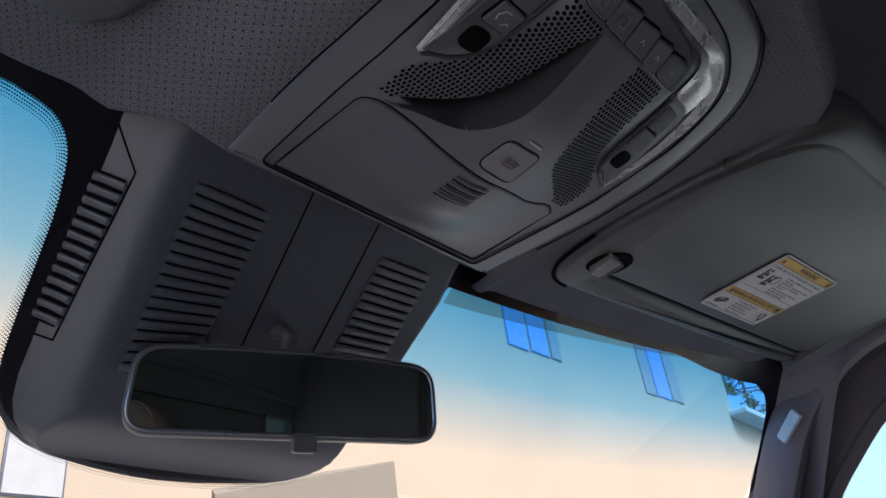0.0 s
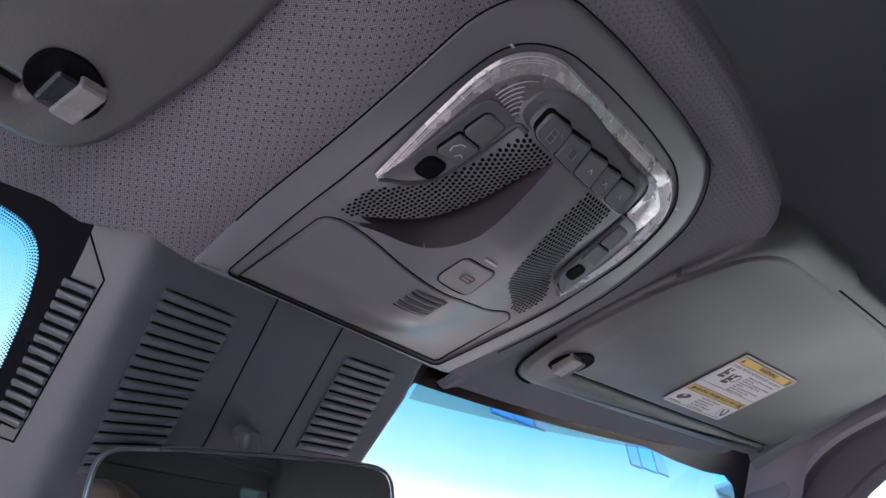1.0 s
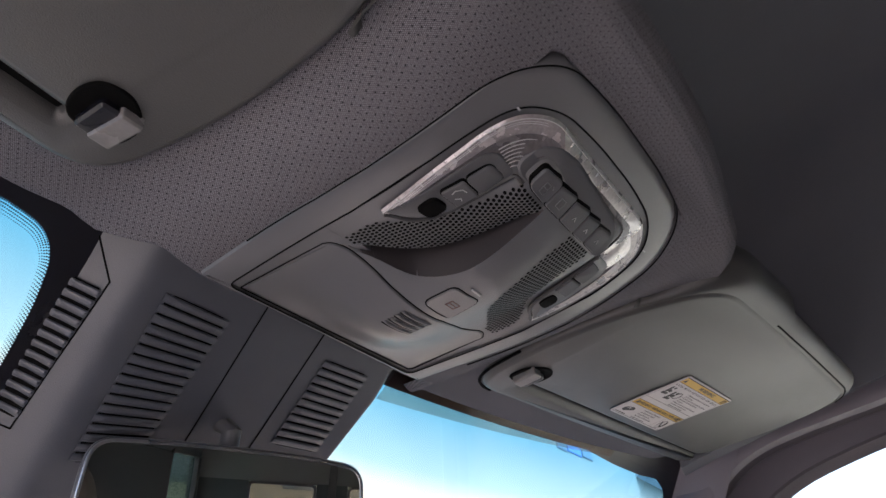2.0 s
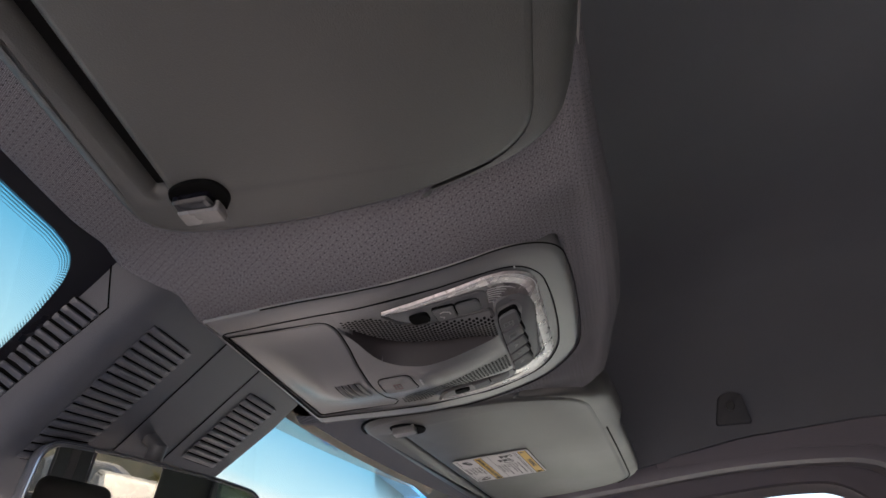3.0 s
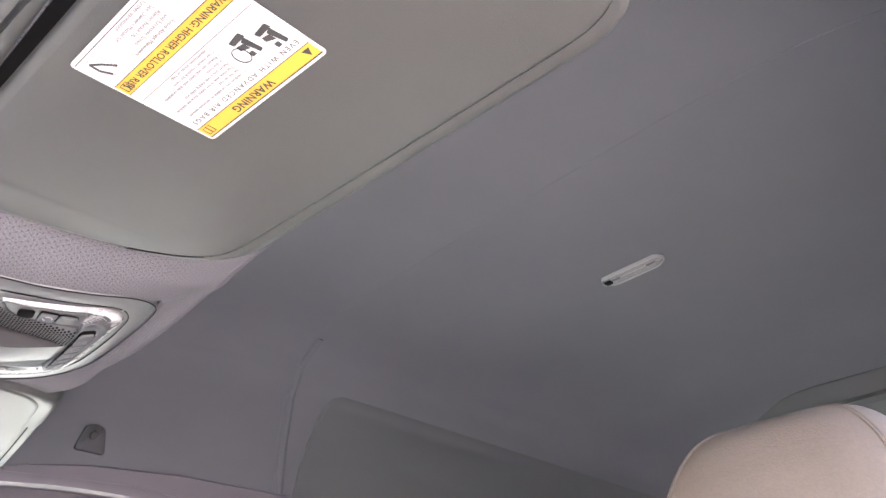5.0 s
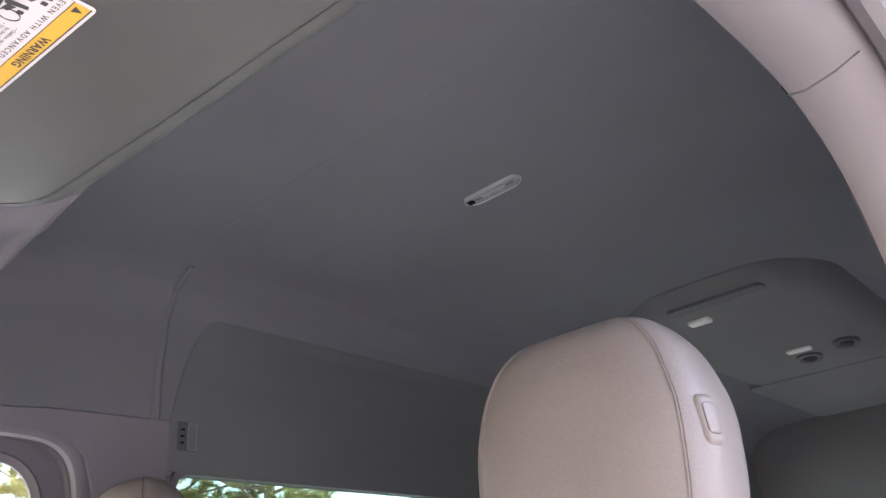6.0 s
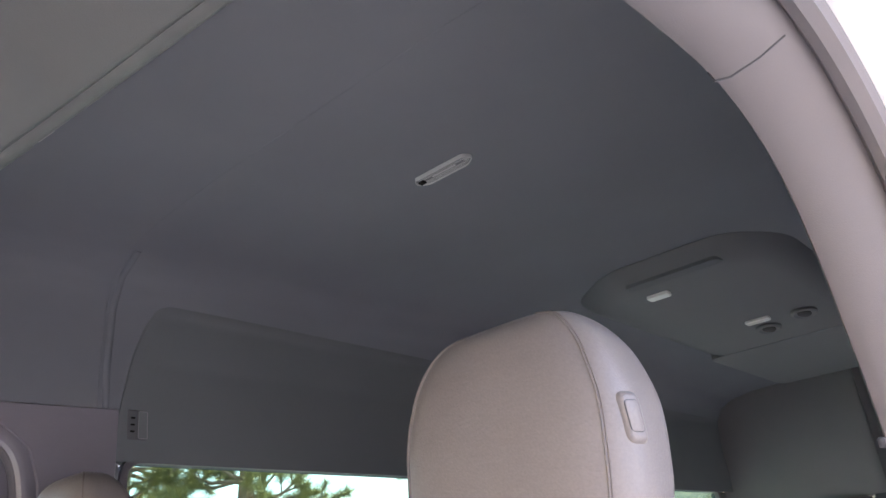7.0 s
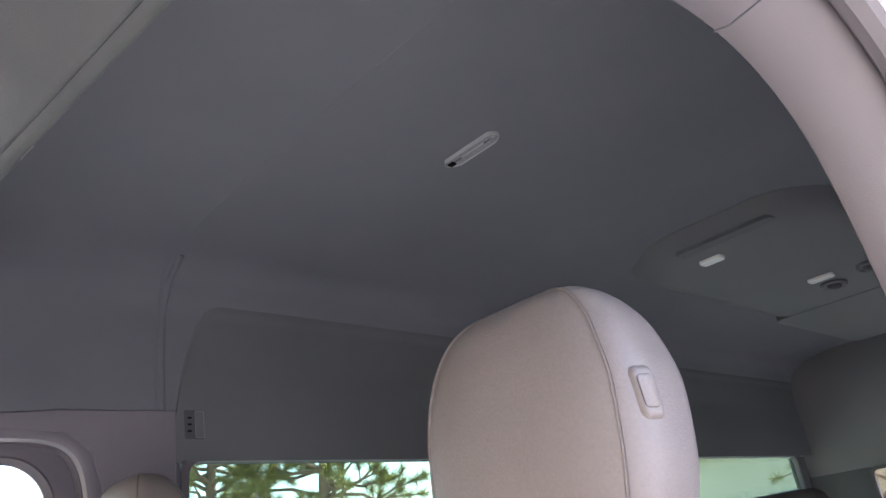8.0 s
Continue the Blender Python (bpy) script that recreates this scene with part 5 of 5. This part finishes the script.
def seat(x, label):
    root = thing("front_seat", label, "seat", group="front seats")

    def ring(z, w, d, yc, k=0.5, n=40):
        out = []
        for i in range(n):
            a = 2 * math.pi * i / n
            c, s = math.cos(a), math.sin(a)
            out.append(Vector((x + w * math.copysign(abs(c) ** k, c), yc + d * math.copysign(abs(s) ** k, s), z)))
        return out

    def loft(rings, bm=None):
        bm = bm or bmesh.new()
        prev = None
        for r in rings:
            cur = [bm.verts.new(p) for p in r]
            if prev:
                for i in range(len(cur)):
                    bm.faces.new((prev[i - 1], prev[i], cur[i], cur[i - 1]))
            else:
                bm.faces.new(cur[::-1])
            prev = cur
        bm.faces.new(prev)
        return bm

    sec = ((0.985, 0.10, 0.045, -0.505), (1.0, 0.120, 0.056, -0.506), (1.05, 0.137, 0.064, -0.509), (1.10, 0.141, 0.066, -0.513), (1.14, 0.140, 0.065, -0.515), (1.175, 0.131, 0.061, -0.515), (1.20, 0.121, 0.053, -0.513), (1.223, 0.104, 0.042, -0.51), (1.239, 0.083, 0.028, -0.507), (1.247, 0.054, 0.014, -0.505))
    sm = spline([(a[1], a[2], a[0]) for a in sec], 44)
    yc = lambda z: table(z, [(a[0], a[3]) for a in sec])
    head = part("headrest", loft([ring(p.z, p.x, p.y, yc(p.z), 0.55, 64) for p in sm]), LEATHER, root, "taupe leather headrest with piped seams")

    def skin(z, a, out=0.0):
        w, d = table(z, [(q.z, q.x) for q in sm]), table(z, [(q.z, q.y) for q in sm])
        c, s = math.cos(a), math.sin(a)
        return Vector((x + (w + out) * math.copysign(abs(c) ** 0.55, c), yc(z) + (d + out) * math.copysign(abs(s) ** 0.55, s), z))
    for sx in (-1, 1):
        pts = [skin(p.z, math.radians(90 - sx * 47), 0.0004) for p in sm[4:]]
        part("piping", tube(pts, 0.0012, 8), LEATHER, head, "rolled leather piping")
        part("stitching", tube([p + Vector((sx * 0.0026, -0.0004, 0)) for p in pts], 0.0007, 5), THREAD, head, "dark stitched seam")
    # release button on the outboard side
    so = -1 if x < 0 else 1
    fan = [math.radians(90 - so * d) for d in np.linspace(20, 112, 93)]
    walked = [0.0]
    for p, q in zip(fan, fan[1:]):
        walked.append(walked[-1] + (skin(1.118, q) - skin(1.118, p)).length)

    def patch(u, z, h):
        """A point h above the cover, u metres round its side."""
        return skin(z, float(np.interp(u, walked, fan)), h)
    u0 = BUTTON_AT
    tilt = [(-0.013, 0.024), (0.013, 0.024), (0.019, -0.023), (-0.007, -0.023)]
    o = round_poly([(u0 + a, 1.119 + b) for a, b in tilt], 0.009, 6)
    bz = part("button_bezel", slab(o, ((-0.002, -0.003), (0.0, 0.0005), (0.0025, 0.0028), (0.005, 0.0038), (0.0075, 0.0034)), patch), LEATHER, head, "moulded release button surround")
    o = round_poly([(u0 + a * 0.56, 1.1195 + b * 0.60) for a, b in tilt], 0.004, 5)
    part("gap", slab(inset(o, -0.0006), ((0.0, 0.002), (0.0, 0.0038)), patch), SEAM, bz)
    part("button", slab(o, ((0.0, 0.002), (0.0, 0.0040), (0.001, 0.0044)), patch), LEATHER, bz)
    for sx in (-1, 1):
        part("post", tube([(x + sx * 0.06, -0.505, 0.86), (x + sx * 0.06, -0.505, 1.0)], 0.006, 10), CHROME, root, "steel headrest post")
    back = ((0.42, 0.20, 0.07, -0.40), (0.48, 0.23, 0.085, -0.41), (0.65, 0.245, 0.085, -0.44), (0.80, 0.235, 0.075, -0.475), (0.88, 0.20, 0.06, -0.495), (0.925, 0.14, 0.035, -0.50))
    part("backrest", loft([ring(a[0], a[1], a[2], a[3], 0.5) for a in back]), LEATHER, root)
    part("cushion", box(x, -0.13, 0.38, 0.5, 0.56, 0.16, 0.05, seg=4), LEATHER, root)
    part("base", box(x, -0.15, 0.15, 0.42, 0.44, 0.32, 0.02), PANEL, root)
    return root


seat(-0.494, "taupe leather driver seat with a tall headrest")
seat(0.505, "taupe leather passenger seat with a tall headrest")


def bench(y, group):
    root = thing("rear_bench", "black cloth rear bench with three headrests", "bench", group=group)
    part("backrest", box(0, y, 0.68, 1.30, 0.14, 0.62, 0.05, seg=4), DSEAT, root)
    part("cushion", box(0, y + 0.3, 0.38, 1.30, 0.52, 0.14, 0.05, seg=4), DSEAT, root)
    part("base", box(0, y + 0.25, 0.16, 1.2, 0.4, 0.32, 0.02), PANEL, root)
    for x in (-0.43, 0.0, 0.43):
        part("headrest", box(x, y - 0.03, 1.01, 0.25, 0.09, 0.15, 0.04, seg=5), DSEAT, root)


bench(-2.0, "rear benches")

# ---- roof fittings ----
lamp = thing("roof_lamp", "slim oblong clear roof lamp in the lining", "lamp")
lz = 1.858
o = round_poly([(-0.083, -1.045), (-0.055, -1.062), (0.062, -1.062), (0.085, -1.042), (0.075, -1.022), (-0.07, -1.022)], [0.01, 0.012, 0.012, 0.01, 0.01, 0.01], 5)
at = lambda x, y, h: Vector((x, y, lz - h))
part("bezel", slab(o, ((0.0, -0.004), (0.0, 0.004), (0.0005, 0.0052), (0.0013, 0.0052), (0.0020, 0.001)), at, None, (False, False)), LAMPRIM, lamp, "clear rim")
part("lens", slab(inset(o, 0.0018), ((0.0, -0.003), (0.0, 0.001)), at), AIRUNIT, lamp, "smoky lens")
part("rib", box(0.0, -1.0415, lz - 0.002, 0.07, 0.003, 0.003, 0.001), LAMPRIM, lamp)
for d in (0.0065, 0.0105, 0.0145):
    loop = inset(o, d)
    part("rib", tube([at(x, y, 0.0020) for x, y in loop + loop[:1]], 0.0006, 5), LAMPRIM, lamp)
part("switch", box(0.066, -1.04, lz - 0.005, 0.016, 0.013, 0.005, 0.001), BLACK, lamp)

unit = thing("roof_air_unit", "dark roof air unit with round nozzles and reading lamps", "air unit")
au = lambda x, y, h: Vector((x, y, 1.862 - h))
o = round_poly([(-0.27, -1.95), (0.13, -1.95), (0.34, -2.12), (0.34, -3.25), (-0.40, -3.25), (-0.40, -2.12)], 0.08, 6)
part("body", slab(o, ((0.0, -0.02), (0.0, 0.004), (0.02, 0.025), (0.05, 0.048), (0.10, 0.064)), au), AIRUNIT, unit, "dark moulded housing")
part("intake", slab(round_poly([(-0.22, -1.995), (0.09, -1.995), (0.10, -2.04), (-0.23, -2.04)], 0.02), ((0.0, 0.03), (0.002, 0.056), (0.014, 0.061)), au), PANEL, unit, "dark intake band")
for x, y in ((-0.05, -2.86), (-0.21, -2.78)):
    c = [(x + 0.045 * math.cos(a), y + 0.06 * math.sin(a)) for a in np.linspace(0, 6.28, 24, endpoint=False)]
    nz = part("nozzle", slab(c, ((0.0, 0.06), (0.0, 0.072), (0.008, 0.078), (0.016, 0.072)), au), AIRUNIT, unit, "round air nozzle")
    part("core", slab(inset(c, 0.022), ((0.0, 0.065), (0.0, 0.076), (0.006, 0.079)), au), SEAM, nz)
for x, y, a, w in ((0.035, -2.12, 0.0, 0.075), (-0.06, -2.72, 0.0, 0.09)):
    part("reading_lamp", slab(round_poly([(x - w / 2, y - 0.02), (x + w / 2, y - 0.02), (x + w / 2, y + 0.02), (x - w / 2, y + 0.02)], 0.012), ((0.0, 0.055), (0.0, 0.072), (0.003, 0.075)), au), LAMPWHITE, unit, "white reading lamp lens")
part("rear_duct", slab(round_poly([(-0.36, -3.12), (0.31, -3.12), (0.31, -4.0), (-0.36, -4.0)], 0.05), ((0.0, -0.01), (0.0, 0.066), (0.02, 0.072)), au), AIRUNIT, unit, "deep rear duct")

# ---- outside ----
GROUND = -0.8
ground = tagged(part("ground", box(0, 0, GROUND - 0.05, 4000, 4000, 0.1), ASPHALT), "grey asphalt lot reaching the horizon", "ground", kind="structure")


def polar(az, d):
    a = radians(az)
    return Vector((math.sin(a) * d, math.cos(a) * d, 0))


def facade(name, label, a, b, height, mat, windows, thickness=6.0, band=0.8, edge=None):
    """A building block whose face runs from a to b."""
    root = thing(name, label, "building")
    a, b = Vector(a), Vector(b)
    ex = (b - a).normalized()
    L = (b - a).length
    n = Vector((-ex.y, ex.x, 0))
    if n.dot(a) < 0:
        n = -n
    m = Matrix(((ex.x, n.x, 0, a.x), (ex.y, n.y, 0, a.y), (0, 0, 1, GROUND), (0, 0, 0, 1)))
    part("wall", box(L / 2, thickness / 2, height / 2, L, thickness, height, 0.0, m), mat, root, "", False)
    part("roof", box(L / 2, thickness / 2 - 0.2, height + band / 2, L + 0.8, thickness + 0.8, band, 0.05, m), edge or FASCIA, root, "roof edge")
    for x, z, w, h, gm in windows:
        win = part("window", box(x, -0.005, z, w + 0.05, 0.03, h + 0.05, 0.004, m), FASCIA if gm is GREYGLASS else gm, root)
        part("pane", box(x, -0.022, z, w, 0.02, h, 0.0, m), gm, win, "", False)
    return root


FY = 8.0
facade("building", "pale beige stucco building with tall blue windows", (6.0, FY, 0), (25.37, FY, 0), 13.0, STUCCO, [(6.85, 9.46, 0.72, 2.9, BLUEGLASS), (7.7, 9.5, 0.7, 2.9, BLUEGLASS), (8.38, 9.52, 0.4, 2.9, DARKGLASS), (13.15, 9.6, 0.6, 2.9, DARKGLASS), (14.0, 9.65, 0.9, 2.9, BLUEGLASS), (14.9, 9.7, 0.7, 2.9, DARKGLASS)], edge=CONCRETE, band=0.6)
facade("building", "low beige wing with a grey window", (-9.0, FY + 0.3, 0), (6.0, FY + 0.3, 0), 13.0, STUCCO, [(12.32, 4.48, 0.62, 0.66, GREYGLASS), (8.0, 4.48, 0.62, 0.66, GREYGLASS)], band=0.06, edge=STUCCO)
facade("building", "plain beige annex beside the stucco building", (25.4, FY + 0.02, 0), (28.9, FY + 0.02, 0), 8.5, STUCCO, [], band=0.2, edge=CONCRETE)
canopy = thing("canopy", "sloping beige entrance canopy", "canopy")
A, B = polar(33, 6.4), polar(46.5, 7.3)
bm = bmesh.new()
pts = [A + Vector((0, 0, 2.66)), B + Vector((0, 0, 3.05)), B * 1.12 + Vector((0, 0, 3.3)), A * 1.12 + Vector((0, 0, 2.9))]
vs = [bm.verts.new(p) for p in pts] + [bm.verts.new(p - Vector((0, 0, 0.35))) for p in pts]
for q in ((0, 1, 2, 3), (7, 6, 5, 4), (0, 4, 5, 1), (1, 5, 6, 2), (2, 6, 7, 3), (3, 7, 4, 0)):
    bm.faces.new([vs[i] for i in q])
part("slab", bm, CANOPY, canopy, "", False)
for p in (pts[0], pts[1]):
    part("post", box(p.x * 1.03, p.y * 1.03, (p.z - 0.3 + GROUND) / 2, 0.25, 0.25, p.z - 0.3 - GROUND, 0.02), STUCCO, canopy)
facade("building", "long cream building across the rear lot", (-24, -34, 0), (20, -36, 0), 5.5, CREAM, [(6 + 5.5 * k, 2.6, 2.2, 1.4, GREYGLASS) for k in range(7)], band=0.5)
facade("building", "white building beyond the driver side", (-30, -20, 0), (-14, -27, 0), 12, PAINT, [(2 + 3 * k, 4 + 3.2 * j, 1.4, 1.6, GREYGLASS) for k in range(5) for j in range(3)], band=0.5)


def pine(name, at, h, seed, needles, limbs, label="tall pine with open needle clumps"):
    rnd = random.Random(seed)
    root = thing(name, label, "tree", group="pines")
    base = Vector((at[0], at[1], GROUND))
    lean = Vector((rnd.uniform(-0.3, 0.3), rnd.uniform(-0.3, 0.3), 0))
    trunk = [base + Vector((0, 0, h * t)) + lean * t * t + Vector((rnd.uniform(-0.06, 0.06), rnd.uniform(-0.06, 0.06), 0)) for t in np.linspace(0, 1, 9)]
    bm = tube(trunk, 0.17, 9, None, 0.05)
    tips = []
    for k in range(int(h * limbs)):
        t = rnd.uniform(0.3, 1.0)
        p = trunk[int(t * 8)].lerp(trunk[min(8, int(t * 8) + 1)], t * 8 - int(t * 8))
        a = rnd.uniform(0, 6.28)
        ln = rnd.uniform(0.9, 2.2) * (1.2 - 0.6 * t)
        path = [p]
        d = Vector((math.cos(a), math.sin(a), rnd.uniform(-0.25, 0.3)))
        for j in range(5):
            d = (d + Vector((rnd.uniform(-0.45, 0.45), rnd.uniform(-0.45, 0.45), rnd.uniform(-0.25, 0.4)))).normalized()
            path.append(path[-1] + d * ln / 5)
            if j > 1:
                for _ in range(2):
                    e = (d + Vector((rnd.uniform(-1, 1), rnd.uniform(-1, 1), rnd.uniform(-0.4, 0.7)))).normalized()
                    q = path[-1] + e * rnd.uniform(0.15, 0.4)
                    tube([path[-1], q], 0.014, 4, bm, 0.008)
                    tips.append((q, e))
        tips.append((path[-1], d))
        tube(path, 0.042, 6, bm, 0.012)
    part("trunk", bm, BARK, root, "bare crooked limbs")
    gen = np.random.default_rng(seed)
    p = np.repeat(np.array([tuple(q) for q, _ in tips]), needles, 0)
    d = np.repeat(np.array([tuple(e) for _, e in tips]), needles, 0)
    e = d * 0.55 + gen.normal(0, 0.68, p.shape) + (0, 0, 0.15)
    e /= np.linalg.norm(e, axis=1, keepdims=True)
    sd = np.cross(e, gen.normal(0, 1, p.shape))
    sd *= (0.0028 + 0.28 / needles) / np.linalg.norm(sd, axis=1, keepdims=True)
    o = p - d * gen.uniform(0, 0.16, (len(p), 1))
    vs = np.stack((o - sd, o + sd, o + e * gen.uniform(0.10, 0.24, (len(p), 1))), 1).reshape(-1, 3)
    fs = np.arange(len(vs)).reshape(-1, 3)
    me = bpy.data.meshes.new("crown")
    me.from_pydata(vs.tolist(), [], fs.tolist())
    me.materials.append(NEEDLE)
    cr = new("crown", me)
    cr.parent = root
    cr["kind"] = "stuff"
    return root


for k, (az, d, h) in enumerate(((126.8, 13.5, 6.6), (118.5, 14.5, 6.2), (112.5, 17, 6.5), (166, 13, 4.2), (71.5, 42, 18.0), (73.5, 44, 18.5), (140, 20, 5.5))):
    pine("pine_tree", polar(az, d), h, 10 + k, *((150, 13) if k < 3 else (80, 6)))


def car(at, turn, paint, label):
    root = thing("parked_car", label, "car", at=(at[0], at[1], GROUND), group="parked cars")
    root.rotation_euler = (0, 0, radians(turn))
    prof = round_poly([(-2.2, 0.35), (-2.25, 0.75), (-1.9, 0.95), (-1.2, 1.0), (-0.6, 1.45), (0.9, 1.45), (1.7, 1.0), (2.2, 0.85), (2.25, 0.4)], 0.15, 4)
    part("body", slab(prof, ((0.1, -0.88), (0.0, -0.8), (0.0, 0.8), (0.1, 0.88)), lambda x, z, h: Vector((x, h, z))), paint, root)
    part("glasshouse", slab(round_poly([(-1.05, 1.02), (-0.55, 1.40), (0.85, 1.40), (1.5, 1.02)], 0.06), ((0.02, -0.86), (0.0, -0.82), (0.0, 0.82), (0.02, 0.86)), lambda x, z, h: Vector((x, h, z + 0.01))), CARGLASS, root)
    for x in (-1.4, 1.4):
        for y in (-0.8, 0.8):
            w = part("wheel", slab([(x + 0.32 * math.cos(a), 0.32 + 0.32 * math.sin(a)) for a in np.linspace(0, 6.28, 20, endpoint=False)], ((0.04, -0.1), (0.0, -0.07), (0.0, 0.07), (0.04, 0.1)), lambda px, z, h: Vector((px, y + h, z))), TYRE, root)
            part("rim", slab([(x + 0.2 * math.cos(a), 0.32 + 0.2 * math.sin(a)) for a in np.linspace(0, 6.28, 14, endpoint=False)], ((0.0, -0.105), (0.0, 0.105)), lambda px, z, h: Vector((px, y + h, z))), CHROME, w)
    return root


for k, (x, y, t, p) in enumerate(((-4.2, -17, 84, CARBODY), (-1.2, -17.5, 92, CARDARK), (1.6, -17, 88, CARBODY), (4.6, -18, 90, CARBODY), (-7.4, -18, 90, CARDARK), (0.6, -24, 10, CARBODY), (7.6, -17, 88, CARDARK))):
    car((x, y), t, p, "silver parked car in the rear lot" if p is CARBODY else "dark grey parked car in the rear lot")
